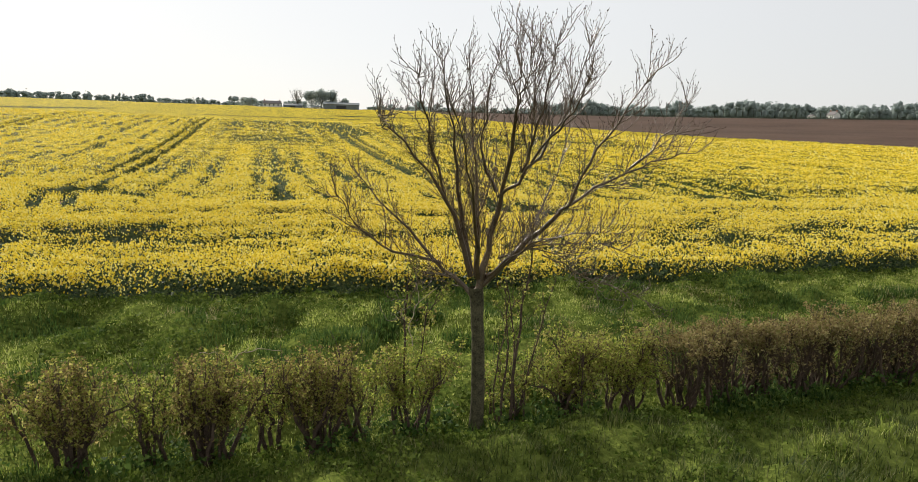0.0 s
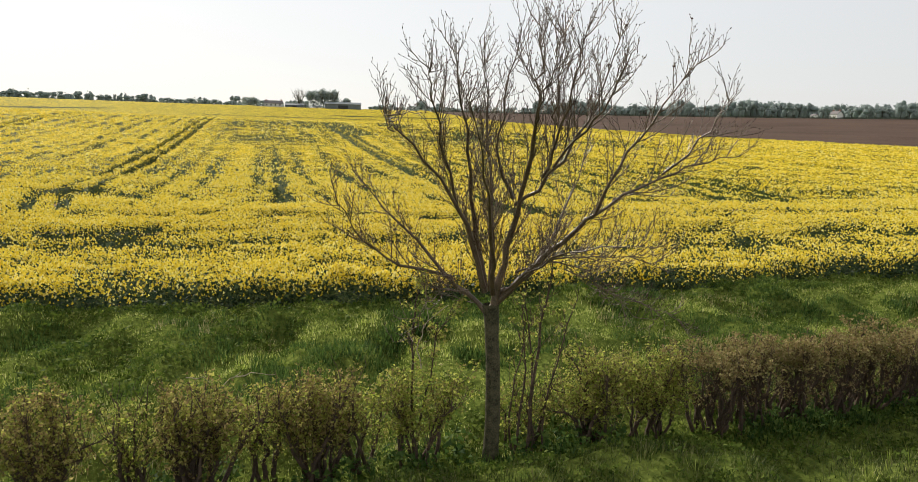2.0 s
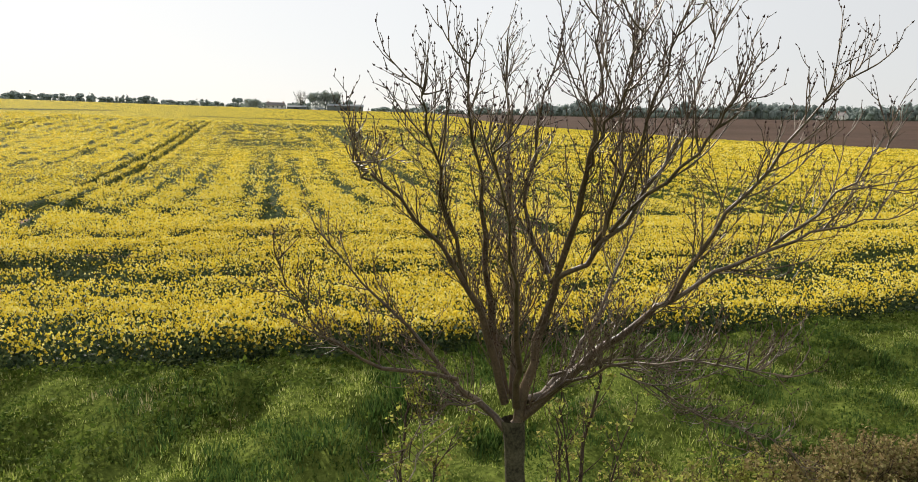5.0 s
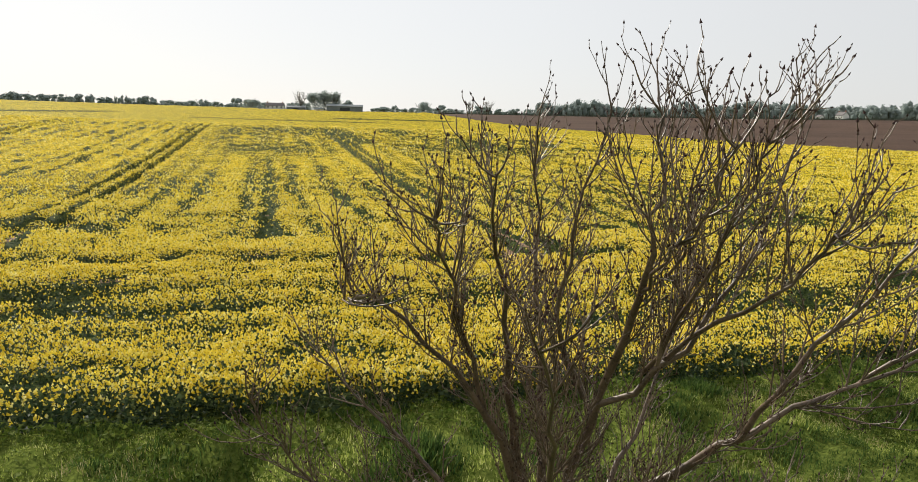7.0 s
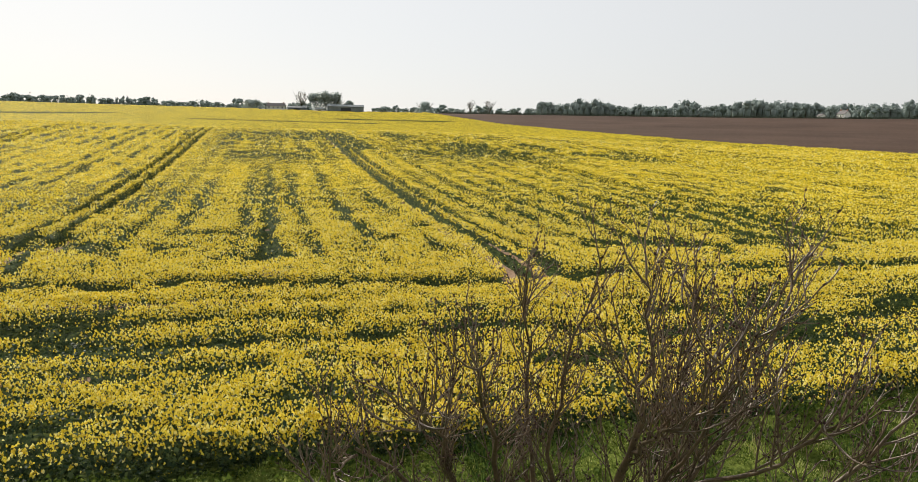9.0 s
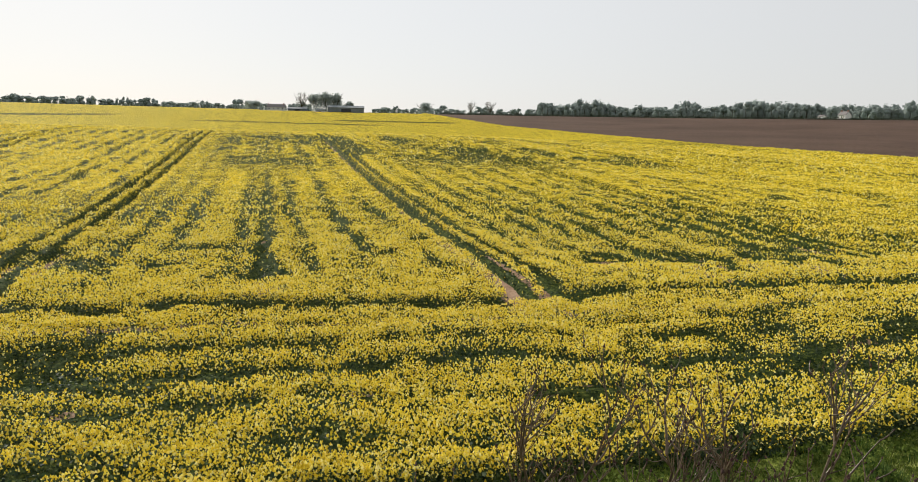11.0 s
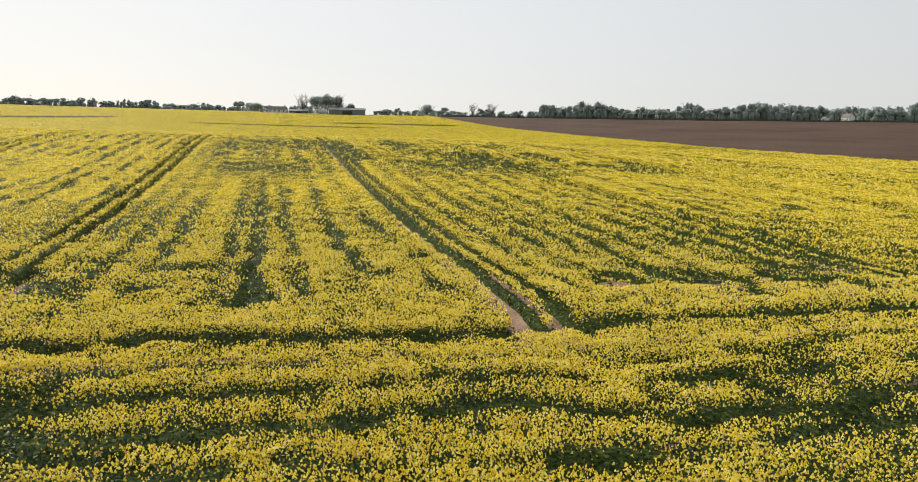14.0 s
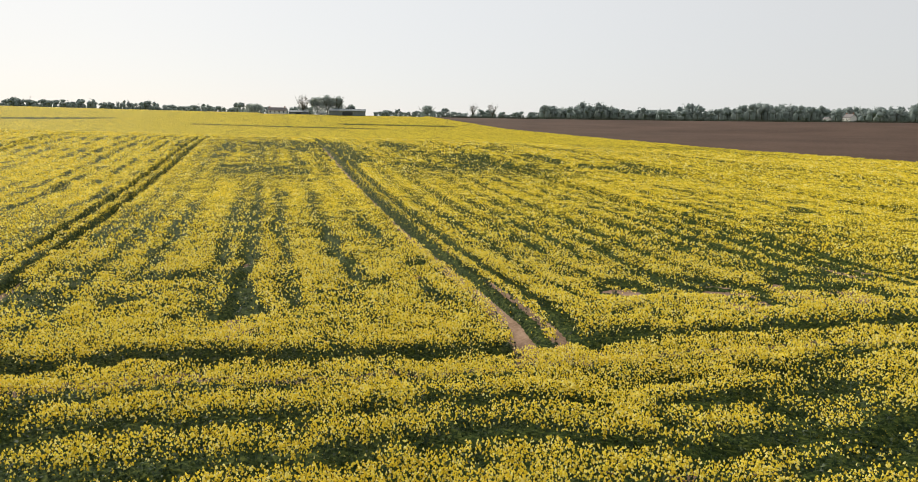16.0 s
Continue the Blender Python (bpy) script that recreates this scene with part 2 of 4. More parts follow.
# drill rows that came up thin, by their place across the drilling, and how thin
LANES = ((-6.2, 0.5), (-4.4, 0.6), (-2.3, 0.62), (1.0, 0.66), (2.35, 0.82), (4.2, 0.66), (7.0, 0.7), (10.0, 0.62), (16.3, 0.58), (18.7, 0.7),
         (20.8, 0.7), (22.9, 0.74), (25.3, 0.8), (28.2, 0.8), (30.5, 0.78), (32.6, 0.66))
# gaps along the headland: place across it at x = -12, -4, 1, 4, 9, 14, half width, depth
BANDS = (((37.7, 37.0, 37.7, 38.0, 38.0, 38.2), 0.85, 0.95), ((32.2, 32.5, 32.9, 31.6, 32.2, 32.2), 0.64, 0.92), ((29.7, 29.9, 30.4, 29.3, 28.9, 30.7), 0.62, 0.92),
         ((27.3, 27.8, 27.9, 27.2, 27.9, 28.3), 0.45, 0.8), ((34.2, 34.6, 35.0, 34.9, 34.1, 34.8), 0.4, 0.66))


def crop_cover(x, y):
    """How thickly the crop stands, 0 to 1: wheelings, headland, drill misses and thin patches."""
    x, y = np.asarray(x, float), np.asarray(y, float)
    n, u = 0.966 * x + 0.259 * y, -0.259 * x + 0.966 * y
    wob = 0.5 * (vnoise(x, y, 9, 5) - 0.5)
    head = y - 0.2 * x
    inner = step(head + wob, 40.4, 44.0)
    near = 1 - step(u, 62, 100)
    gap = np.zeros_like(x)
    # wheelings of the sprayer, bending into the headland
    for c in (-53.5, -31.2, -8.75, 13.45, 35.3, 57.6, 79.9):
        start, bend = (37.4, -1.6) if c < 0 else (36.6, 1.0) if c == 13.45 else (43.0, 0.0)
        turn = bend * np.exp(-np.clip(head - start - 1.0, 0, None) / 3.0)
        for o in (-0.72, 0.72):
            worn = 1.0 if c == 13.45 and o < 0 else 0.8 + 0.2 * step(vnoise(x, y, 2.6, 7), 0.1, 0.5)
            gap = np.maximum(gap, step(head, start, start + (5.0 if c < 0 else 0.8)) * np.clip(1.15 * cut(n + wob * 0.3 + turn, c + o, (0.62 if c == 13.45 and o < 0 else 0.52 if c == 35.3 else 0.42 if c == 13.45 else 0.38)), 0, 1) * worn)
    # gaps along the headland
    sway = 0.7 * (vnoise(x, y, 4.5, 16) - 0.5) + 0.55 * (vnoise(x, y, 1.3, 26) - 0.5) + 0.3 * (vnoise(x, y, 0.5, 25) - 0.5)
    for i, (at_, wide, deep) in enumerate(BANDS):
        broken = step(vnoise(x, y, 3.6, 8 + i), 0.0, 0.25) if i == 0 else step(0.7 * vnoise(x, y, 3.0, 8 + i) + 0.3 * vnoise(x, y, 0.9, 28 + i), 0.22, 0.5)
        gap = np.maximum(gap, deep * cut(head + sway, np.interp(x, (-12, -4, 1, 4, 9, 14), at_), wide) * broken)
    # thin rows along the drilling
    lane = n + 0.5 * (vnoise(n, u, 9, 15) - 0.5) + 0.7 * (vnoise(x, y, 1.5, 17) - 0.5) + 0.5 * (vnoise(x, y, 0.6, 27) - 0.5)
    for i, (c, deep) in enumerate(LANES):
        patchy = 0.6 + 0.4 * step(vnoise(u * 0.16, u * 0 + 3.7 * i, 1.0, 11), 0.2, 0.6)
        gap = np.maximum(gap, inner * deep * patchy * cut(lane, c, 0.6 + 0.003 * np.clip(u - 60, 0, 100)) * (1 - 0.5 * step(u, 56, 85)) * (1 - 0.45 * step(u, 100, 160) * step(n, 10, 25)))
    row = (0.5 + 0.5 * np.cos(lane * 2 * np.pi / 2.15)) ** 2
    outer = np.clip(step(-n, 7, 10) + step(n, 36, 39), 0, 1)
    gap = np.maximum(gap, inner * outer * row * (0.1 + 0.6 * step(vnoise(np.round(lane / 2.15) * 7.3, u * 0.06, 1.0, 12) * 0.6 + vnoise(x, y, 4, 18) * 0.4, 0.38, 0.7)) * (1 - 0.2 * step(n, 36, 50)))
    # poorer stand at the two ends of the headland and along the verge
    ends = np.clip(step(-x, 4, 9) + step(x, 1, 6), 0, 1) * (1 - step(head, 33, 36))
    gap = np.maximum(gap, 0.72 * ends * step(vnoise(x * 0.7, y * 1.6, 1.1, 35), 0.4, 0.75))
    gap = np.maximum(gap, 0.5 * (1 - inner) * step(vnoise(x * 0.6, y * 1.3, 0.9, 36), 0.66, 0.9))
    gap = np.maximum(gap, 0.4 * step(x, 3, 8) * (1 - step(head, 32.5, 36)))
    # poor ground where the rows begin
    poor = step(head, 42, 45) * (1 - step(head, 50, 57)) * step(np.abs(n - 10), 4, 10)
    gap = np.maximum(gap, 0.62 * poor * step(vnoise(n * 0.7, u * 0.4, 1.3, 33), 0.45, 0.75))
    # bare and leafy patches
    for cx, cy, rx, ry, deep in ((-9.1, 41.4, 1.2, 1.7, 1.5), (-12.2, 54.0, 0.6, 2.6, 1.05), (-9.7, 44.6, 0.9, 1.0, 0.8), (-13.9, 42.4, 1.0, 0.9, 1.1), (-17.1, 45.9, 1.2, 1.2, 0.8),
                                 (-5.3, 44.0, 1.1, 1.1, 0.85), (-4.4, 46.6, 1.4, 0.9, 0.8), (7.4, 48.2, 1.5, 2.0, 1.4), (12.5, 47.6, 1.4, 3.3, 2.2), (16.2, 49.0, 1.2, 2.9, 1.9),
                                 (18.6, 48.2, 1.2, 2.7, 1.9), (9.9, 50.6, 1.0, 1.4, 0.85), (-2.7, 51.5, 0.6, 1.6, 1.2), (-8.4, 35.2, 1.0, 0.35, 1.05), (-13.1, 34.4, 0.9, 0.35, 1.05),
                                 (3.6, 41.6, 0.8, 1.5, 0.75), (0.9, 33.1, 0.6, 0.8, 0.9)):
        gap = np.maximum(gap, np.clip(deep * np.exp(-((x - cx) / rx) ** 2 - ((y - cy) / ry) ** 2), 0, 1) * step(vnoise(x, y, 0.7, 88), 0.05, 0.45))
    thin = inner * step(u, 80, 110) * (1 - step(u, 140, 170)) * step(0.6 * vnoise(n, u * 0.25, 5, 21) + 0.4 * vnoise(n, u * 0.5, 1.3, 22), 0.42, 0.66)
    gap = np.maximum(gap, 0.55 * thin * step(n, -8, -2) * (1 - step(n, 56, 64)))
    gap = np.maximum(gap, 0.35 * near * step(vnoise(x, y, 1.6, 31), 0.6, 0.9))
    gap = gap * (1 - 0.93 * step(u, 180, 225))
    # bare strips on the far slope
    far = 0.9 * dip(y + 0.05 * x, 344, 5.0) * step(x, -130, -122) * (1 - step(x, -44, -34))
    far = np.maximum(far, 0.8 * dip(y - 1.5 * x, 653, 9) * step(-x, 176, 186))
    far = np.maximum(far, 0.8 * dip(y, 405, 5) * step(x, -72, -60) * (1 - step(x, -8, 0)))
    gap = np.maximum(gap, far)
    edge = step(y - edge_y(x), -0.15, 0.2)
    return np.clip((1 - gap) * edge, 0, 1)


def stand_of(c):
    """Height of the plants for a cover: full, but for real gaps."""
    return 0.32 + 0.68 * step(c, 0.15, 0.6)


def in_crop(x, y):
    r, az = np.hypot(x, y - 8), np.degrees(np.arctan2(x, y - 8))
    reach = np.where((az > -15.5) & (az < -3), 548, 625)
    return (y > edge_y(x) - 0.3) & (x < bound_x(y)) & (r < reach)


def crop_height(x, y):
    """Height of full-grown plants: shorter on the poor ground where the rows begin."""
    n, head = 0.966 * x + 0.259 * y, y - 0.2 * x
    poor = step(head, 42.5, 45) * (1 - step(head, 52, 60)) * step(n, 13.5, 18) * (1 - step(n, 36, 40))
    return (0.98 + 0.24 * (vnoise(x, y, 3.2, 41) - 0.5) + 0.26 * (vnoise(x, y, 0.8, 42) - 0.5)) * (1 - 0.45 * poor)


def polar(radii, azimuths, centre=(0.0, 8.0)):
    """Grid of points round a centre, and its quads."""
    R, A = np.meshgrid(radii, np.radians(azimuths), indexing="ij")
    x, y = centre[0] + R * np.sin(A), centre[1] + R * np.cos(A)
    i, j = np.meshgrid(np.arange(len(radii) - 1), np.arange(len(azimuths) - 1), indexing="ij")
    w = len(azimuths)
    a = (i * w + j).ravel()
    return x.ravel(), y.ravel(), np.stack([a, a + w, a + w + 1, a + 1], 1)


def grown(first, last, base, rate):
    r = [first]
    while r[-1] < last:
        r.append(r[-1] + base + rate * r[-1])
    return np.array(r)


def sheet(name, x, y, z, quads, keep, material, label, category, cover=None):
    quads = quads[keep]
    used = np.unique(quads)
    back = np.zeros(len(x), np.int64)
    back[used] = np.arange(len(used))
    me = mesh_of(name, np.stack([x, y, z], 1)[used], back[quads], material, True)
    if cover is not None:
        me.attributes.new("bloom", "FLOAT", "POINT").data.foreach_set("value", np.asarray(cover, np.float32)[used])
    return tagged(put(name, me), label, category, kind="structure" if cover is None else "stuff")


def centre_of(x, y, quads):
    return x[quads].mean(1), y[quads].mean(1)


# ground, one sheet to the horizon
gx, gy, gq = polar(np.concatenate([[0.01], grown(1, 4200, 0.22, 0.022)]), np.concatenate([np.arange(-180, -60, 4), np.arange(-60, 60, 0.75), np.arange(60, 181, 4)]))
sheet("ground", gx, gy, ground_z(gx, gy) - 0.03 + hummock(gx, gy), gq, np.ones(len(gq), bool), M_GRASS_GROUND,
      "rough green grassland rolling to the horizon", "ground")

# bare soil under the crop
sx, sy, sq = polar(grown(10, 660, 0.4, 0.022), np.concatenate([np.arange(-80, -40, 4), np.arange(-40, 40, 0.8), np.arange(40, 81, 4)]))
cx, cy = centre_of(sx, sy, sq)
sheet("field_soil", sx, sy, ground_z(sx, sy) + 0.03 + 0.05 * (vnoise(sx, sy, 0.8, 6) - 0.5), sq, in_crop(cx, cy), M_SOIL,
      "dry pinkish brown soil of the rape field", "soil")

# ploughed field
px, py, pq = polar(grown(60, 640, 2, 0.012), np.arange(-6, 100, 1.0))
cx, cy = centre_of(px, py, pq)
sheet("ploughed_field", px, py, ground_z(px, py) + 0.1, pq, cx > bound_x(cy), M_PLOUGH, "bare brown ploughed field beside the crop", "field")

# crop canopy: foliage near the verge, flowering tops farther away
az = np.concatenate([np.arange(-80, -39, 2.5), np.arange(-39, 39, 0.22), np.arange(39, 81, 2.5)])
kx, ky, kq = polar(grown(10, 640, 0.2, 0.0085), az)
kc = crop_cover(kx, ky)
kr = np.hypot(kx, ky - 12)
cx, cy = centre_of(kx, ky, kq)
kh = stand_of(kc) * step(kc, 0.0, 0.09) * crop_height(kx, ky)
low = kh * (0.24 + 0.68 * step(kr, 26, 65)) - 0.03 - 0.1 * (1 - step(kc, 0.0, 0.09)) + 0.16 * kc * (vnoise(kx, ky, 0.45, 51) - 0.5)
kz = ground_z(kx, ky) + low
inside = in_crop(cx, cy)
thick = np.clip(1.5 * kc - 0.5, 0.34 * step(kr, 48, 85), 1) * (0.04 + 0.96 * step(kr, 32, 72)) * (1 - 0.06 * step(kr, 190, 260))
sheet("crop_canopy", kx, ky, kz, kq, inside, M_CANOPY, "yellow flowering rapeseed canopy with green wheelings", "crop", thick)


# ---- scattering ----
def tufts(count, pieces, radius, size, seed, flat=0.6, up=0.5, corners=4):
    """Templates of loose small leaves, three- or four-cornered, gathered in a clump."""
    g = np.random.default_rng(seed)
    out = []
    for _ in range(count):
        c = g.normal(size=(pieces, 3))
        c /= np.linalg.norm(c, axis=1)[:, None]
        c *= g.uniform(0.35, 1, (pieces, 1)) * radius
        c[:, 2] *= flat
        nrm = g.normal(size=(pieces, 3)) + [0, 0, up]
        nrm /= np.linalg.norm(nrm, axis=1)[:, None]
        t = np.cross(nrm, g.normal(size=(pieces, 3)))
        t /= np.linalg.norm(t, axis=1)[:, None]
        b = np.cross(nrm, t)
        s = size * g.uniform(0.7, 1.3, (pieces, 1))
        if corners == 3:
            leaf = [c - t * s * 0.95 - b * s * 0.5, c + t * s * 0.95 - b * s * 0.5, c + b * s * 1.1]
        else:
            leaf = [c - t * s, c - b * s * 0.75, c + t * s, c + b * s * 0.75]
        out.append(np.stack(leaf, 1).reshape(-1, 3))
    return np.array(out)


def scatter(templates, places, scale, g, corners=4):
    """Copies of the templates at places, each turned and scaled; vertices and faces."""
    k = g.integers(len(templates), size=len(places))
    v = templates[k] * np.asarray(scale)[:, None, None]
    a = g.uniform(0, 2 * np.pi, len(places))
    c, s = np.cos(a)[:, None], np.sin(a)[:, None]
    v = np.stack([v[..., 0] * c - v[..., 1] * s, v[..., 0] * s + v[..., 1] * c, v[..., 2]], -1) + places[:, None, :]
    v = v.reshape(-1, 3)
    return v, np.arange(len(v) - len(v) % corners).reshape(-1, corners)


def racemes(count, petals, radius, seed):
    """Templates of flower heads: a ragged domed whorl of petals round a tip, each head one piece."""
    t = np.random.default_rng(seed)
    a = (np.arange(petals) + t.uniform(-0.25, 0.25, (count, petals))) * 2 * np.pi / petals
    r = radius * t.uniform(0.6, 1.4, (count, petals))
    ring = np.stack([np.cos(a) * r, np.sin(a) * r, radius * t.uniform(-1.5, -0.1, (count, petals))], -1)
    tip = np.stack([t.normal(0, 0.25 * radius, count), t.normal(0, 0.25 * radius, count), radius * t.uniform(0.7, 1.3, count)], -1)
    return np.concatenate([tip[:, None], ring], 1)


def heads(templates, places, scale, g):
    """Flower heads at places: vertices and faces."""
    v, _ = scatter(templates, places, scale, g)
    k = templates.shape[1]
    fan = np.array([(0, i, i % (k - 1) + 1) for i in range(1, k)])
    return v, (np.arange(len(places))[:, None, None] * k + fan).reshape(-1, 3)


def wedge(r0, r1, half, per, g, centre=(0.0, 2.0)):
    """Random points in a wedge ahead."""
    n = int(per * radians(half) * (r1 * r1 - r0 * r0))
    r, a = np.sqrt(g.uniform(r0 * r0, r1 * r1, n)), np.radians(g.uniform(-half, half, n))
    return centre[0] + r * np.sin(a), centre[1] + r * np.cos(a)


def flowers(name, fade, per, templates, lean, size, g):
    """Flower heads in a ring that thins out towards its two edges."""
    x, y = wedge(fade[0], fade[3], 36, per, g)
    c, r = crop_cover(x, y), np.hypot(x, y - 2)
    clump = vnoise(x, y, 0.33, 61) * 0.6 + vnoise(x, y, 1.3, 62) * 0.4
    odds = np.clip(c * 1.7 - 0.5, 0.03 + 0.1 * step(r, 45, 80), 1) * np.clip(clump * 2.4 - 0.25, 0.4, 1) * step(r, fade[0] - 0.1, fade[1]) * (1 - step(r, fade[2], fade[3]))
    ok = in_crop(x, y) & (c > 0.1) & (g.random(len(x)) < odds)
    x, y, c = x[ok], y[ok], c[ok]
    z = ground_z(x, y) + crop_height(x, y) * stand_of(c) * (1 - lean * g.random(len(x)) ** 1.6)
    v, f = heads(templates, np.stack([x, y, z], 1), size * g.uniform(0.65, 1.35, len(x)), g)
    return tagged(put(name, mesh_of(name, v, f, M_FLOWER)), "bright yellow rapeseed flower heads crowding the field", "flowers", kind="stuff")


g = np.random.default_rng(11)
flowers("rapeseed_flowers", (18, 18.5, 34, 42), 430, racemes(24, 4, 0.0255, 1), 0.36, 1.0, g)
flowers("rapeseed_flowers", (34, 42, 50, 62), 165, racemes(20, 4, 0.034, 7), 0.32, 1.0, g)
flowers("rapeseed_flowers", (50, 62, 90, 115), 30, racemes(20, 3, 0.06, 2), 0.26, 1.0, g)
flowers("rapeseed_flowers", (90, 115, 140, 210), 4, racemes(12, 3, 0.12, 3), 0.15, 1.0, g)
x = g.uniform(-17, 24, 11000)
y = edge_y(x) + g.uniform(-0.12, 0.7, len(x))
ok = vnoise(x, y, 0.8, 63) + 0.3 * g.random(len(x)) > 0.42
x, y = x[ok], y[ok]
z = ground_z(x, y) + crop_height(x, y) * (1.04 - 0.55 * g.random(len(x)) ** 2.0)
v, f = heads(racemes(20, 4, 0.025, 8), np.stack([x, y, z], 1), g.uniform(0.65, 1.35, len(x)), g)
tagged(put("rapeseed_flowers", mesh_of("rapeseed_flowers", v, f, M_FLOWER)), "yellow rapeseed flowers along the field edge", "flowers", kind="stuff")


def foliage(name, r0, r1, per, templates, size, g):
    x, y = wedge(r0, r1, 36, per, g)
    c = crop_cover(x, y)
    ok = in_crop(x, y) & (c > 0.08) & (g.random(len(x)) < np.sqrt(np.maximum(c, 0.5)))
    x, y, c = x[ok], y[ok], c[ok]
    z = ground_z(x, y) + crop_height(x, y) * stand_of(c) * g.uniform(0.08, 0.88, len(x))
    v, f = scatter(templates, np.stack([x, y, z], 1), size * g.uniform(0.6, 1.3, len(x)), g, 3)
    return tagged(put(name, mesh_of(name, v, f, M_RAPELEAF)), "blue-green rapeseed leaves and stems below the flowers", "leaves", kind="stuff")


foliage("rapeseed_leaves", 18, 38, 75, tufts(14, 3, 0.09, 0.042, 4, 1.3, 0.5, 3), 1.0, g)
foliage("rapeseed_leaves", 38, 54, 21, tufts(12, 3, 0.11, 0.06, 9, 1.2, 0.3, 3), 1.0, g)
x = g.uniform(-17, 24, 8000)
y = edge_y(x) + g.uniform(-0.1, 1.2, len(x))
z = ground_z(x, y) + crop_height(x, y) * g.uniform(0.02, 0.95, len(x))
v, f = scatter(tufts(12, 3, 0.1, 0.045, 6, 1.3, 0.2), np.stack([x, y, z], 1), g.uniform(0.6, 1.3, len(x)), g)
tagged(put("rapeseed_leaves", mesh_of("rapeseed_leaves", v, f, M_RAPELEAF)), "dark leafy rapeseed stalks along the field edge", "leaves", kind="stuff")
foliage("rapeseed_leaves", 54, 105, 5, tufts(12, 2, 0.18, 0.085, 5, 0.8, 0.2, 3), 1.0, g)


def blades(count, pieces, spread, height, width, seed):
    """Templates of grass tufts: narrow bent blades."""
    t = np.random.default_rng(seed)
    out = []
    for _ in range(count):
        a = t.uniform(0, 2 * np.pi, pieces)
        root = np.stack([np.cos(a), np.sin(a), 0 * a], 1) * t.uniform(0, spread, (pieces, 1))
        h = height * t.uniform(0.5, 1.15, (pieces, 1))
        b = a + t.normal(0, 0.7, pieces)
        tip = root + np.stack([np.cos(b), np.sin(b), 0 * b], 1) * h * t.uniform(0.15, 0.75, (pieces, 1)) + np.array([0, 0, 1.0]) * h
        side = np.stack([-np.sin(b), np.cos(b), 0 * b], 1) * width
        out.append(np.stack([root - side, root + side, tip], 1).reshape(-1, 3))
    return np.array(out)


def stalks(r0, r1, per, g):
    x, y = wedge(r0, r1, 36, per, g)
    c = crop_cover(x, y)
    ok = in_crop(x, y) & (c > 0.15)
    x, y, c = x[ok], y[ok], c[ok]
    v, f = scatter(blades(12, 4, 0.1, 0.95, 0.006, 25) * [0.35, 0.35, 1.0], np.stack([x, y, ground_z(x, y)], 1), crop_height(x, y) * stand_of(c) * g.uniform(0.8, 1.05, len(x)), g, 3)
    return tagged(put("rapeseed_stalks", mesh_of("rapeseed_stalks", v, f, M_RAPELEAF)), "thin green rapeseed stalks standing in the crop", "stalks", kind="stuff")


stalks(18, 44, 15, np.random.default_rng(14))


def lawn(name, x, y, templates, scale, material, label, category, g, corners=3):
    z = ground_z(x, y) + hummock(x, y) - 0.05
    v, f = scatter(templates, np.stack([x, y, z], 1), scale, g, corners)
    return tagged(put(name, mesh_of(name, v, f, material)), label, category, kind="stuff")


g = np.random.default_rng(12)
x = g.uniform(-13, 20, 31000)
y = hedge_y(x) + g.uniform(-0.6, 10.4, len(x))
ok = (y < edge_y(x) + 0.35) & (g.random(len(x)) < 0.35 + 0.9 * vnoise(x, y, 0.7, 70))
x, y = x[ok], y[ok]
deep = vnoise(x, y, 0.85, 78) * 0.7 + vnoise(x, y, 2.4, 79) * 0.3 + 0.12 * g.random(len(x)) > 0.57
for some, material, tall, label in ((~deep, M_BLADE, 1.0, "tussocky green grass strip between hedge and crop"), (deep, M_TUSSOCK, 1.5, "darker coarse grass tussocks scattered over the strip")):
    lawn("grass", x[some], y[some], blades(20, 9, 0.16, 0.115, 0.011, 21), tall * (0.4 + 1.2 * vnoise(x[some], y[some], 1.1, 71) * vnoise(x[some], y[some], 0.4, 74) ** 0.5), material, label, "grass", g)
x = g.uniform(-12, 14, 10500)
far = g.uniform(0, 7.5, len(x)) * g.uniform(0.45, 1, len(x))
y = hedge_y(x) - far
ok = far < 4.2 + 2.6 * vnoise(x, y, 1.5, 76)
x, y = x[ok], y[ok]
lawn("grass", x, y, blades(16, 9, 0.13, 0.17, 0.008, 22), (0.45 + 0.8 * vnoise(x, y, 1.1, 72)) * (0.45 + 0.55 * step(hedge_y(x) - y, 0.2, 1.4)), M_SHADEBLADE, "long verge grass, its green darkened for the hedge's shade", "grass", g)
x = g.uniform(-12, 13, 11000)
y = hedge_y(x) - g.uniform(0.0, 4.6, len(x))
ok = vnoise(x, y, 0.6, 85) * 0.7 + vnoise(x, y, 1.8, 86) * 0.3 > 0.42
x, y = x[ok], y[ok]
low_leaves = tufts(14, 6, 0.1, 0.024, 24, 0.45, 0.8, 3)
low_leaves[..., 2] += 0.08
lawn("herbs", x, y, low_leaves, g.uniform(0.6, 1.5, len(x)), M_WEED, "small clover and dock leaves in the verge grass", "herbs", g)
x = g.uniform(-14, 21, 12000)
y = hedge_y(x) + g.uniform(-0.5, 10.2, len(x))
ok = (vnoise(x, y, 1.5, 73) + 0.35 * step(y - edge_y(x), -2.2, -0.3) > 0.64) & (y < edge_y(x) + 0.4)
x, y = x[ok], y[ok]
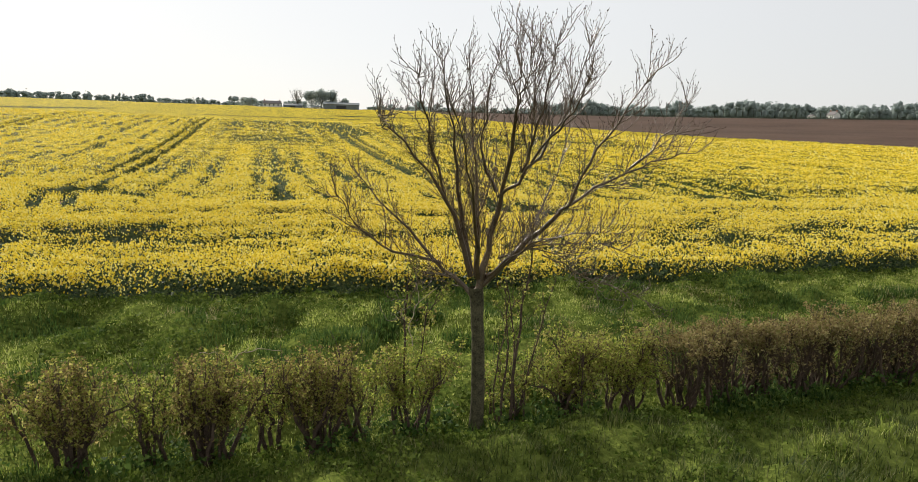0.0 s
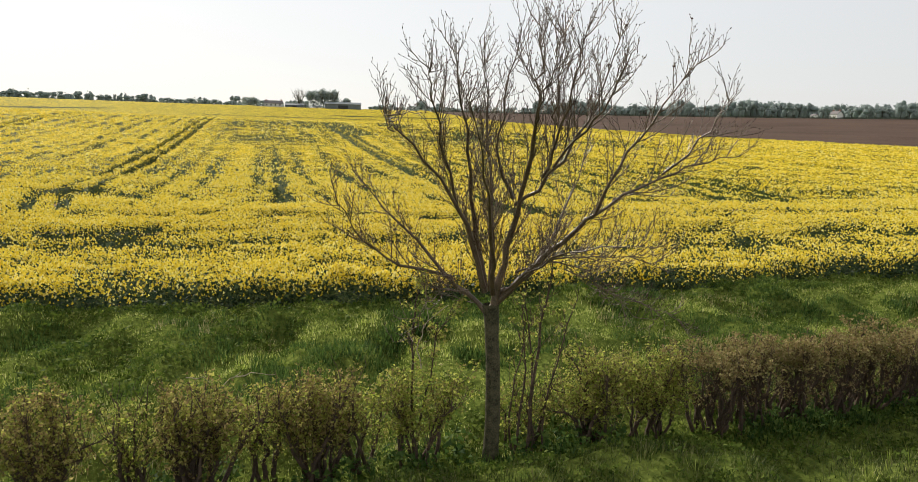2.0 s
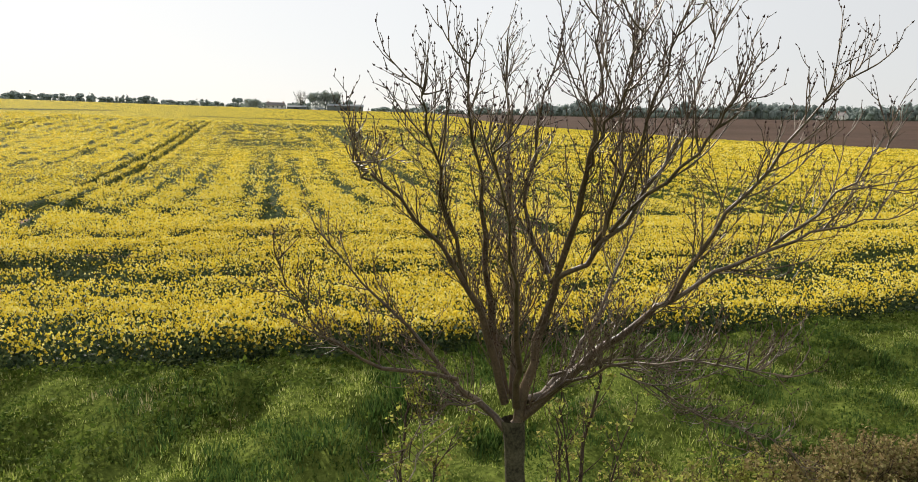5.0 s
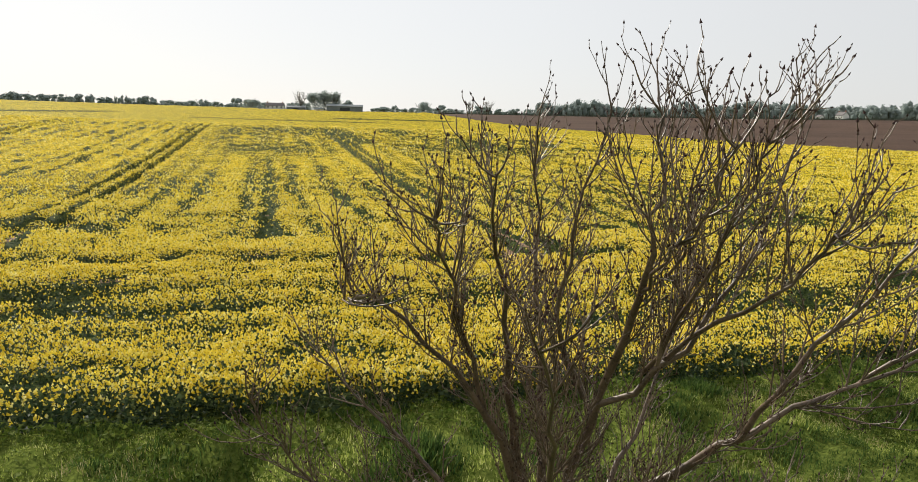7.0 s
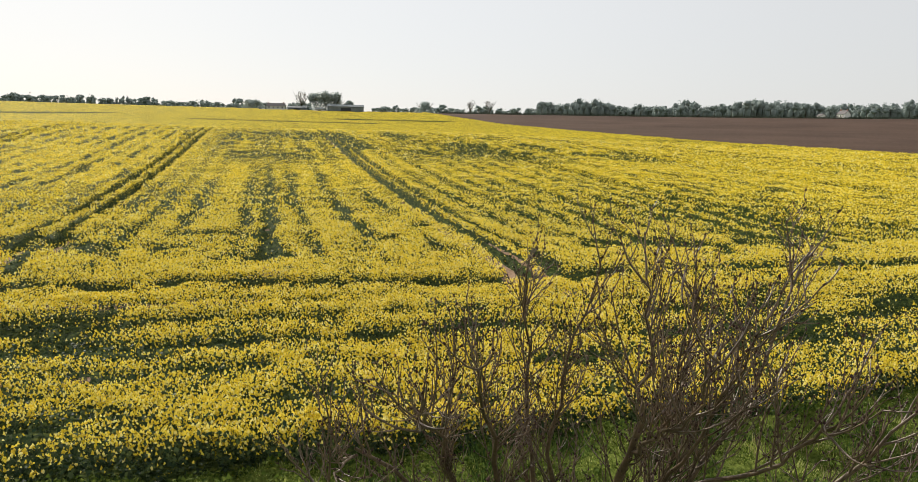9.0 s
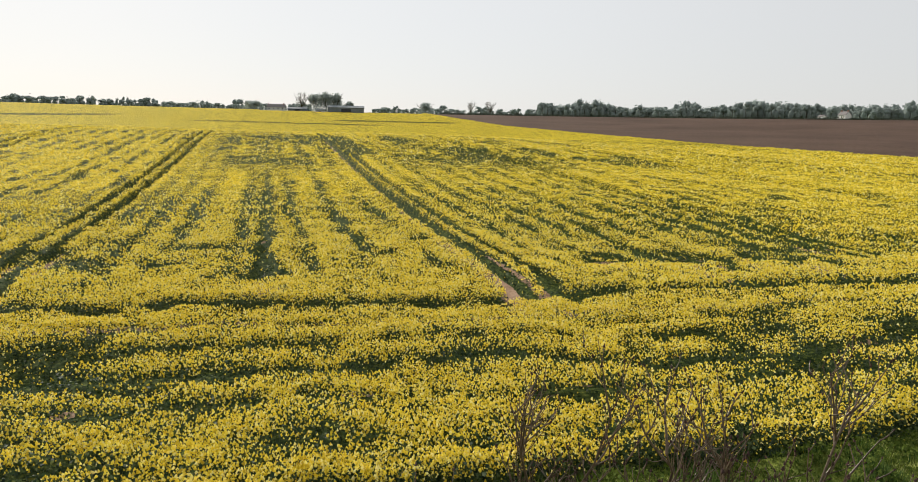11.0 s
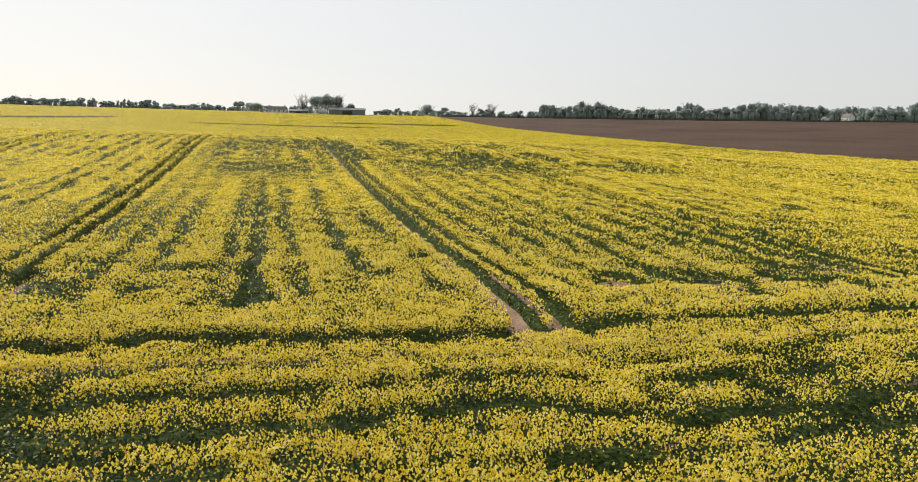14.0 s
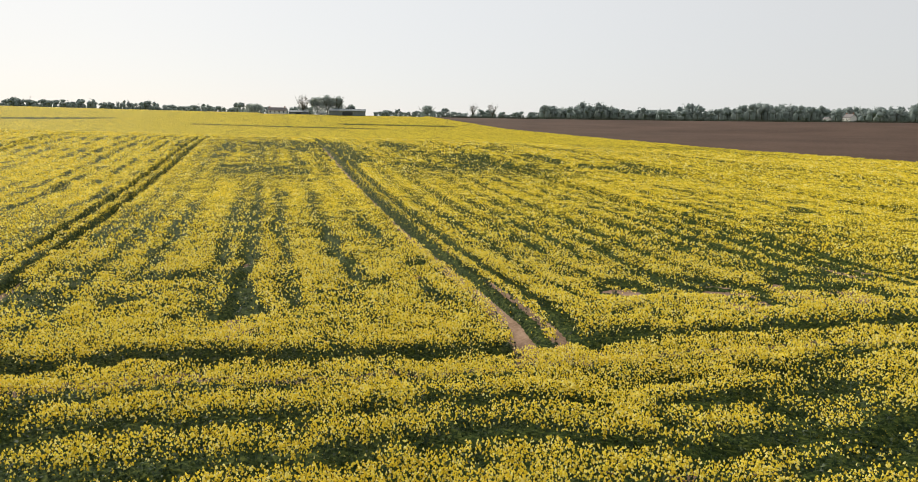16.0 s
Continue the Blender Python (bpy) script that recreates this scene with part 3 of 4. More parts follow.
weeds = tufts(12, 7, 0.12, 0.032, 23, 0.6, 0.6, 3)
weeds[..., 2] += 0.1
lawn("nettles", x, y, weeds, g.uniform(0.7, 1.5, len(x)), M_WEED, "low dark green nettles and docks in the grass", "weeds", g)
x = g.uniform(-13, 20, 17000)
y = hedge_y(x) + g.uniform(-0.8, 10.2, len(x))
ok = y < edge_y(x) + 0.2
x, y = x[ok], y[ok]
herbs = tufts(16, 4, 0.11, 0.022, 27, 0.35, 1.0, 3)
herbs[..., 2] += 0.07
lawn("herbs", x, y, herbs, g.uniform(0.7, 1.4, len(x)), M_WEED, "small clover and cow parsley leaves low in the grass", "herbs", g)
# dark scrub added along the hedge foot to stand in for deep shade
x = g.uniform(-10, 12, 1500)
y = hedge_y(x) + g.normal(-0.1, 0.3, len(x))
ok = (vnoise(x, 0 * x, 0.9, 75) > 0.38) & (np.abs(x - 0.05) > 0.35)
x, y = x[ok], y[ok]
scrub = tufts(14, 5, 0.13, 0.035, 28, 1.0, 0.5, 3)
scrub[..., 2] += 0.2
lawn("brambles", x, y, scrub, g.uniform(0.6, 1.4, len(x)), M_TUSSOCK, "dark low scrub added for the shade at the hedge foot", "brambles", g)
x = g.uniform(-13, 20, 6000)
y = hedge_y(x) + g.uniform(0.3, 9.6, len(x))
ok = (vnoise(x, y, 1.7, 77) > 0.68) & (y < edge_y(x) - 0.4)
x, y = x[ok], y[ok]
lawn("dry_grass", x, y, blades(14, 7, 0.13, 0.2, 0.007, 29), g.uniform(0.6, 1.2, len(x)), M_STRAW, "pale dry grass among the green tussocks", "grass", g)

# ---- wood ----
class Wood:
    """Collects tapered tubes."""

    def __init__(self):
        self.v, self.f, self.n = [], [], 0

    def tube(self, pts, radii, sides):
        pts = np.asarray(pts, float)
        tan = np.gradient(pts, axis=0)
        tan /= np.linalg.norm(tan, axis=1)[:, None] + 1e-9
        ref = np.array([0.31, 0.87, 0.38]) if abs(tan[0][1]) < 0.8 else np.array([0.9, 0.1, 0.4])
        a = np.cross(tan, ref)
        a /= np.linalg.norm(a, axis=1)[:, None] + 1e-9
        b = np.cross(tan, a)
        th = np.arange(sides) * 2 * np.pi / sides
        ring = a[:, None, :] * np.cos(th)[None, :, None] + b[:, None, :] * np.sin(th)[None, :, None]
        v = pts[:, None, :] + ring * np.asarray(radii)[:, None, None]
        i, j = np.meshgrid(np.arange(len(pts) - 1), np.arange(sides), indexing="ij")
        k = (j + 1) % sides
        f = np.stack([i * sides + j, i * sides + k, (i + 1) * sides + k, (i + 1) * sides + j], -1).reshape(-1, 4)
        self.v.append(v.reshape(-1, 3))
        self.f.append(f + self.n)
        self.n += v.shape[0] * sides

    def mesh(self, name, material, smooth=True):
        return mesh_of(name, np.concatenate(self.v), np.concatenate(self.f), material, smooth)


def unit(v):
    return v / (np.linalg.norm(v) + 1e-9)


def bow(a, m, b, n, amp, g):
    """A line from a through m to b with a natural wobble."""
    a, m, b = (np.array(p, float) for p in (a, m, b))
    c = 2 * m - (a + b) / 2
    t = np.linspace(0, 1, n)[:, None]
    p = (1 - t) ** 2 * a + 2 * t * (1 - t) * c + t * t * b
    w = g.normal(0, amp, (n, 3))
    w[0] = w[-1] = 0
    return p + w


def shoot(start, way, length, n, g, wob=0.12, lift=0.25):
    """A twig that wanders and turns upwards."""
    p, d = [np.array(start, float)], unit(way)
    for _ in range(n):
        d = unit(d + g.normal(0, wob, 3) + [0, 0, lift / n])
        p.append(p[-1] + d * length / n)
    return np.array(p)


def along(pts, t):
    f = t * (len(pts) - 1)
    i = min(int(f), len(pts) - 2)
    return pts[i] + (pts[i + 1] - pts[i]) * (f - i), unit(pts[i + 1] - pts[i])


def branch_out(wood, pts, level, g, spec, tips, gain=1.0):
    """Side shoots along a branch, and theirs in turn. spec: per level (number per metre, length, radius, sides, lift, first)."""
    if level >= len(spec):
        return
    per, length, radius, sides, lift, first = spec[level]
    total = np.linalg.norm(np.diff(pts, axis=0), axis=1).sum()
    for t in np.linspace(first, 1.0, max(1, int(round(per * total * gain)))):
        t = min(1.0, max(0.03, t + g.normal(0, 0.03)))
        p, d = along(pts, t)
        out = unit(np.cross(d, g.normal(size=3)))
        way = d * g.uniform(0.45, 1.0) + out * g.uniform(0.4, 0.9) + np.array([0, 0, 0.35 * lift])
        ln = length * g.uniform(0.5, 1.25) * (1.15 - 0.45 * t)
        tw = shoot(p, way, ln, 4 if level == 0 else 3, g, 0.14, lift)
        r = radius * g.uniform(0.8, 1.2)
        wood.tube(tw, np.linspace(r, r * 0.45, len(tw)), sides)
        tips.append((tw[-1], unit(tw[-1] - tw[-2]), level))
        if level == len(spec) - 1 and g.random() < 0.3:
            tips.append((tw[1], unit(tw[1] - tw[0]), level))
        branch_out(wood, tw, level + 1, g, spec, tips, gain)


def bud_mesh(tips, g, size=0.013):
    v, f = [], []
    for p, d, _ in tips:
        s = size * g.uniform(0.6, 1.3)
        a = unit(np.cross(d, [0.3, 0.5, 0.8]))
        b = np.cross(d, a)
        n = len(v)
        v += [p - d * s * 0.6, p + a * s * 0.5, p + b * s * 0.5, p - a * s * 0.5, p - b * s * 0.5, p + d * s * 1.4]
        f += [(n + 5, n + 1, n + 2), (n + 5, n + 2, n + 3), (n + 5, n + 3, n + 4), (n + 5, n + 4, n + 1)]
    return mesh_of("buds", v, f, M_BUD)


# ---- the bare ash tree in the hedge ----
def ash_tree():
    g = np.random.default_rng(33)
    tree = tagged(new("ash_tree"), "bare young ash tree with dark buds standing in the hedge", "tree")
    trunk = Wood()
    stem = bow((0.05, 15.58, -0.1), (0.06, 15.55, 1.0), (0.0, 15.6, 2.25), 12, 0.008, g)
    rad = np.interp(np.linspace(0, 1, 12), [0, 0.06, 0.2, 0.85, 1], [0.17, 0.125, 0.105, 0.092, 0.11])
    trunk.tube(stem, rad, 12)
    put("trunk", trunk.mesh("trunk", M_BARK), tree, "grey-brown bark trunk")
    limbs = (
        ((0.01, 15.60, 2.20), (0.86, 15.30, 3.13), (1.20, 15.04, 3.52), 0.056, 0.034),
        ((1.20, 15.04, 3.52), (1.93, 14.96, 3.98), (2.74, 14.80, 4.25), 0.032, 0.008),
        ((1.20, 15.04, 3.52), (1.57, 14.64, 4.45), (2.14, 14.35, 5.32), 0.032, 0.008),
        ((0.04, 15.55, 2.25), (0.28, 15.40, 3.50), (0.40, 14.70, 4.58), 0.066, 0.030),
        ((0.40, 14.70, 4.58), (0.40, 14.50, 5.15), (0.36, 14.45, 5.66), 0.028, 0.007),
        ((0.27, 15.40, 3.58), (0.88, 14.90, 4.38), (1.40, 14.90, 5.72), 0.040, 0.008),
        ((0.66, 15.00, 4.07), (1.06, 14.30, 4.73), (1.15, 13.95, 5.05), 0.026, 0.007),
        ((0.55, 15.10, 3.95), (0.72, 14.50, 4.75), (0.82, 14.05, 5.55), 0.024, 0.007),
        ((0.23, 15.40, 3.65), (0.03, 15.30, 4.45), (0.22, 14.93, 5.62), 0.034, 0.007),
        ((-0.08, 15.70, 2.45), (-0.33, 15.40, 3.95), (-0.50, 14.10, 5.28), 0.052, 0.008),
        ((0.00, 15.70, 2.40), (-0.06, 15.80, 4.00), (-0.18, 15.20, 5.47), 0.048, 0.008),
        ((-0.08, 15.60, 2.40), (-0.45, 15.40, 3.48), (-1.22, 14.85, 4.50), 0.054, 0.019),
        ((-1.22, 14.85, 4.45), (-1.27, 14.50, 4.55), (-1.22, 14.10, 4.62), 0.016, 0.006),
        ((-0.45, 15.40, 3.48), (-0.72, 14.90, 4.55), (-0.78, 13.80, 5.08), 0.032, 0.007),
        ((-0.07, 15.60, 2.15), (-0.81, 15.80, 2.81), (-1.84, 15.80, 3.95), 0.046, 0.008),
        ((-0.51, 15.70, 2.58), (-1.49, 15.20, 3.02), (-1.92, 14.80, 3.85), 0.032, 0.007),
        ((0.12, 15.68, 2.40), (0.85, 16.30, 3.00), (1.45, 16.80, 4.60), 0.042, 0.007),
        ((0.10, 15.60, 2.35), (0.85, 14.70, 3.10), (1.60, 13.80, 3.33), 0.024, 0.006),
        ((0.02, 15.52, 2.40), (-0.09, 14.60, 3.57), (-0.40, 13.00, 4.75), 0.044, 0.007),
        ((0.45, 15.40, 2.75), (1.10, 15.35, 2.80), (1.80, 15.30, 2.20), 0.018, 0.005),
        ((-0.30, 15.50, 2.45), (-0.75, 15.20, 2.40), (-1.05, 15.00, 1.90), 0.014, 0.005),
        ((0.40, 14.70, 4.58), (0.44, 14.10, 5.00), (0.50, 13.70, 5.45), 0.020, 0.006),
        ((0.60, 14.95, 4.05), (0.66, 14.75, 4.80), (0.62, 14.55, 5.60), 0.022, 0.007),
        ((1.93, 14.92, 4.02), (2.30, 14.70, 4.45), (2.50, 14.50, 4.90), 0.022, 0.007),
        ((0.30, 15.50, 2.70), (1.10, 15.30, 2.95), (2.00, 15.10, 2.90), 0.020, 0.006),
        ((0.90, 15.38, 2.78), (1.60, 15.30, 2.48), (2.35, 15.20, 2.20), 0.014, 0.005),
    )
    spec = ((8.5, 0.54, 0.0066, 5, 0.8, 0.12), (11.0, 0.26, 0.0044, 3, 0.6, 0.1), (12.0, 0.10, 0.0034, 3, 0.5, 0.25))
    tips = []
    for a, m, b, r0, r1 in limbs:
        w = Wood()
        n = 11
        pts = bow(a, m, b, n, 0.022, g)
        w.tube(pts, np.linspace(0.86 if r0 > 0.04 else 0.7, 0.6, n) * np.linspace(r0, r1, n) * (1 + 0.08 * g.normal(size=n)), 7)
        limb = put("limb", w.mesh("limb", M_TWIG), tree)
        per, length, radius, sides, lift, first = spec[0]
        lift = 0.35 if abs(b[0]) > 1.7 and b[2] < 5 else lift
        total = np.linalg.norm(np.diff(pts, axis=0), axis=1).sum()
        for t in np.linspace(first, 1.0, max(2, int(round(per * total)))):
            t = min(1.0, max(0.03, t + g.normal(0, 0.03)))
            p, d = along(pts, t)
            out = unit(np.cross(d, g.normal(size=3)))
            way = d * g.uniform(0.5, 1.0) + out * g.uniform(0.4, 0.9) + np.array([0, 0, 0.35 * lift])
            tw = shoot(p, way, length * g.uniform(0.5, 1.25) * (1.2 - 0.62 * t), 5, g, 0.07, lift)
            side, r = Wood(), radius * g.uniform(0.8, 1.2)
            side.tube(tw, np.linspace(r, r * 0.45, len(tw)), sides)
            tips.append((tw[-1], unit(tw[-1] - tw[-2]), 0))
            branch_out(side, tw, 1, g, spec, tips)
            put("branch", side.mesh("branch", M_TWIG), limb)
    tagged(put("buds", bud_mesh(tips, g), tree), "small dark winter buds", kind="stuff")


ash_tree()


# ---- hedge shrubs ----
LEAF = tufts(16, 6, 0.07, 0.021, 44, 0.9, 0.4, 3)


def shrub(name, seed, height, spread, stems, twigs, leaves, leaf_material, label, place):
    """A hawthorn: dark stems fanning out into upright shoots, clipped at the top, with young leaves on the shoots."""
    g = np.random.default_rng(seed)
    ob = tagged(new(name), label, "shrub", "hawthorns of the hedge")
    tips = []
    for k in range(stems):
        w = Wood()
        a = k * 2.4 + g.normal(0, 0.4)
        out = np.array([math.cos(a), 0.75 * math.sin(a), 0]) * spread * g.uniform(0.1, 1.15)
        root = np.array([g.normal(0, 0.14), g.normal(0, 0.08), -0.08])
        top = root + out + [0, 0, height * g.uniform(0.55, 0.98)]
        mid = root + out * g.uniform(0.2, 0.85) + [0, 0, height * g.uniform(0.38, 0.5)]
        pts = bow(root, mid, top, 8, 0.025, g)
        r = g.uniform(0.02, 0.04)
        w.tube(pts, np.linspace(r, 0.008, 8), 5)
        branch_out(w, pts, 0, g, ((9, 0.42, 0.007, 3, 0.8, 0.25), (twigs, 0.2, 0.0045, 3, 0.9, 0.05)), tips)
        put("stem", w.mesh("stem", M_HEDGEWOOD), ob)
    pos = np.array([p for p, _, _ in tips])
    low = 0.74 * height if name == "clipped_hawthorn" else 0.36 * height
    pos = pos[(pos[:, 2] > low) & (pos[:, 2] < height * 1.06)]
    pick = pos[g.integers(len(pos), size=leaves)] + g.normal(0, 0.045, (leaves, 3))
    loose = leaves // 4
    ball = g.normal(size=(loose, 3))
    ball /= np.linalg.norm(ball, axis=1)[:, None]
    pick[:loose] = ball * g.uniform(0.5, 1, (loose, 1)) * [spread * 1.1, spread * 0.7, 0.4 * height] + [0, 0, 0.6 * height]
    pick[:, 2] = np.minimum(pick[:, 2], height * 1.03 + g.normal(0, 0.05, leaves))
    v, f = scatter(LEAF, pick, g.uniform(0.55, 1.2, leaves), g, 3)
    put("leaves", mesh_of("leaves", v, f, leaf_material), ob)
    ob.matrix_basis = place
    return ob


def stand(x, off=0.0, turn=0.0, size=1.0):
    y = float(hedge_y(x)) + off
    return Matrix.LocRotScale((x, y, float(ground_z(x, y))), Euler((0, 0, turn)), (size, size, size))


GREEN = "hawthorn shrub with yellow-green young leaves and dark stems"
BUDDING = "dark-stemmed hawthorn shrub with brown-green budding leaves"
DULL = "clipped hawthorn with dense brown twigs and few leaves"
shrub("hawthorn_shrub", 1, 1.5, 0.56, 15, 5, 1100, M_HAWMIX, BUDDING, stand(-5.1, -0.1))
shrub("hawthorn_shrub", 2, 1.55, 0.62, 18, 5, 1300, M_HAWMIX, BUDDING, stand(-3.5, -0.15))
shrub("hawthorn_shrub", 3, 1.52, 0.6, 15, 5, 1200, M_HAWMIX, BUDDING, stand(-2.2, -0.1))
shrub("hawthorn_shrub", 4, 1.6, 0.48, 7, 6, 900, M_HAWLEAF, "slender hawthorn on one thin trunk beside the ash", stand(-0.95, -0.1))
shrub("hawthorn_shrub", 5, 1.46, 0.72, 14, 5, 1500, M_HAWLEAF, GREEN, stand(1.5))
shrub("hawthorn_shrub", 6, 1.36, 0.6, 10, 5, 1100, M_HAWLEAF, GREEN, stand(2.6, 0.05))
for x, seed in ((-4.3, 15), (-2.85, 16), (-1.6, 17), (0.45, 18), (2.05, 19)):
    shrub("hawthorn_shrub", seed, 1.25 if x < 0 else 1.1, 0.4, 5, 5, 300, M_HAWLEAF, "thin young hawthorn filling a gap in the hedge", stand(x, 0.12))
for x, seed in ((-6.5, 11), (-7.7, 12), (-9.0, 13), (-10.4, 14)):
    shrub("hawthorn_shrub", seed, 1.48, 0.85, 14, 5, 1300, M_HAWMIX, BUDDING, stand(x))
DENSE = [shrub("clipped_hawthorn", 20 + i, 1.38, 0.6, 18, 7, 760, M_HAWBROWN, DULL, stand(3.5 + 0.72 * i)) for i in range(5)]
for i in range(5, 14):
    copy_thing(DENSE[i % 5], stand(3.5 + 0.72 * i, rng.normal(0, 0.06), rng.uniform(0, 6.28), rng.uniform(0.95, 1.08)))


# ---- thin saplings beside the trunk ----
def sapling(seed, lines, leaves, label):
    g = np.random.default_rng(seed)
    ob = tagged(new("sapling"), label, "sapling")
    tips = []
    for a, m, b, r in lines:
        w = Wood()
        pts = bow(a, m, b, 9, 0.018, g)
        w.tube(pts, np.linspace(r, r * 0.35, 9), 6)
        branch_out(w, pts, 0, g, ((4, 0.4, 0.006, 4, 0.5, 0.45), (5, 0.18, 0.004, 3, 0.4, 0.3)), tips)
        put("stem", w.mesh("stem", M_HEDGEWOOD), ob)
    if leaves:
        pos = np.array([p for p, _, _ in tips])
        v, f = scatter(LEAF, pos[g.integers(len(pos), size=leaves)] + g.normal(0, 0.04, (leaves, 3)), g.uniform(0.6, 1.2, leaves), g, 3)
        put("leaves", mesh_of("leaves", v, f, M_HAWLEAF), ob)


sapling(51, (((0.53, 15.75, -0.05), (0.68, 15.75, 1.6), (0.80, 15.7, 2.9), 0.028), ((0.62, 15.8, -0.05), (0.60, 15.8, 1.2), (0.45, 15.8, 2.3), 0.020),
             ((0.36, 15.75, -0.05), (0.50, 15.8, 1.3), (0.42, 15.8, 2.2), 0.020), ((0.44, 15.8, -0.05), (0.35, 15.9, 0.9), (0.62, 16.0, 2.0), 0.018),
             ((0.75, 15.8, -0.05), (0.86, 15.8, 1.1), (1.15, 15.7, 2.3), 0.017)), 120, "thin dark leaning sapling stems beside the trunk")
sapling(52, (((-0.95, 15.5, -0.05), (-1.02, 15.5, 1.5), (-0.9, 15.5, 2.5), 0.022), ((-0.9, 15.5, 0.6), (-0.75, 15.4, 1.5), (-0.55, 15.3, 2.2), 0.012)), 160,
        "young sapling with pale green leaves above the hedge")

# ---- distance ----
def far_crown(g, place, height, width, pieces, size, bare=False, mass=5):
    """Crown of one far tree: lumps of small leaf quads."""
    lumps = g.normal(size=(7, 3))
    lumps /= np.linalg.norm(lumps, axis=1)[:, None] + 0.4
    lumps = lumps * [0.3 * width, 0.3 * width, 0.24 * height] + [0, 0, height * 0.6]
    c = g.normal(size=(pieces, 3))
    c /= np.linalg.norm(c, axis=1)[:, None] + 0.2
    c = lumps[g.integers(7, size=pieces)] + c * g.uniform(0.4, 1, (pieces, 1)) * [0.3 * width, 0.3 * width, 0.24 * height]
    skirt = pieces // 5
    c[:skirt] = g.normal(size=(skirt, 3)) * [0.24 * width, 0.24 * width, 0] + g.uniform(0.02, 0.4 * height, (skirt, 1)) * [0, 0, 1]
    v, f = scatter(tufts(8, 2, size, size * 0.65, 66, 0.8, 0.3, 3), c + place, g.uniform(0.6, 1.3, pieces), g, 3)
    if bare:
        return v, f
    # the closed inner mass of the crown
    la, lo = np.meshgrid(np.linspace(-1.5, 1.5, 5), np.linspace(0, 2 * np.pi, 8)[:-1], indexing="ij")
    ball = np.stack([np.cos(la) * np.cos(lo), np.cos(la) * np.sin(lo), np.sin(la)], -1).reshape(-1, 3)
    i, j = np.meshgrid(np.arange(4), np.arange(7), indexing="ij")
    a, b = (i * 7 + j).ravel(), (i * 7 + (j + 1) % 7).ravel()
    quad = np.concatenate([np.stack([a, b, b + 7], 1), np.stack([a, b + 7, a + 7], 1)])
    masses = np.concatenate([lumps[:mass], [[0.2 * width, 0, 0.26 * height], [-0.2 * width, 0, 0.26 * height]]])
    masses[:, 2] = np.clip(masses[:, 2], 0.2 * height, 0.82 * height)
    for k, q in enumerate(masses):
        r = np.array([0.16 * width, 0.16 * width, 0.13 * height if k < mass else 0.24 * height])
        f = np.concatenate([f, quad + len(v)])
        v = np.concatenate([v, place + q + ball * r * g.uniform(0.75, 1.2, (len(ball), 1))])
    return v, f


def at(azimuth, dist):
    a = radians(azimuth)
    x, y = dist * math.sin(a), 8 + dist * math.cos(a)
    return np.array([x, y, float(ground_z(x, y))])


def wood_belt(name, seed, rows, material, label, size=0.9):
    """A far belt of trees in one mesh: rows of (azimuth, distance, height, width, pieces)."""
    g = np.random.default_rng(seed)
    vs, fs, n = [], [], 0
    trunks = Wood()
    for a, d, h, w, k in rows:
        p = at(a, d)
        v, f = far_crown(g, p, h, w, k, size, mass=0 if h < 3.5 else 5)
        vs.append(v), fs.append(f + n)
        n += len(v)
        trunks.tube(np.array([p, p + [0, 0, h * 0.6]]), [0.3, 0.12], 4)
    ob = tagged(put(name, mesh_of(name, np.concatenate(vs), np.concatenate(fs), material, True)), label, "trees", kind="stuff")
    put("trunks", trunks.mesh("trunks", M_BARK), ob)


g = np.random.default_rng(71)
rows = []
for a in np.arange(6.5, 44, 0.42):
    for d in (690, 712, 735):
        h = 8.5 + 11 * vnoise(a, d * 0.01, 1.6, 81) + g.normal(0, 1.5)
        d += 45 * (abs(a - 27.7) < 1.6)
        rows.append((a + g.normal(0, 0.12), d + g.normal(0, 8), max(7, h) * (0.8 + 0.2 * step(a, 6, 10)), 11 + g.uniform(0, 5), 72))
wood_belt("far_wood", 1, rows, M_HAZYLEAF, "wood along the skyline beyond the fields, greyed and paled for haze", 0.95)
rows = []
for a in np.arange(-46, -11.5, 0.3):
    h = 5.0 + 4.5 * vnoise(a, 0, 0.9, 82) ** 1.5 + g.normal(0, 0.9)
    rows.append((a + g.normal(0, 0.15), 690 + g.normal(0, 25), max(5.2, h + 0.8), 8 + g.uniform(0, 5), 60))
for a in (-25.3, -24.9, -24.6):
    rows.append((a, 690, 10, 3, 26))
wood_belt("far_wood", 2, rows, M_HAZYLEAF, "low tree line on the far rise, haze put into its colour", 0.7)
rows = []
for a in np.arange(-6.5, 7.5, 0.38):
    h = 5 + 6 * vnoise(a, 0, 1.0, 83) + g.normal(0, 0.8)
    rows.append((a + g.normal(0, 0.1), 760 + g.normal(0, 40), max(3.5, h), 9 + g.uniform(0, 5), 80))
wood_belt("far_wood", 3, rows, M_HAZYLEAF, "broken tree line behind the farm", 0.7)
rows = []
for a in np.arange(-1.5, 46, 0.17):
    rows.append((a, 650 + g.normal(0, 3), 2.2 + g.normal(0, 0.35) + 1.8 * (g.random() < 0.03), 4, 12))
wood_belt("far_hedge", 4, rows, M_FARHEDGE, "low dark hedge along the ploughed field", 0.6)


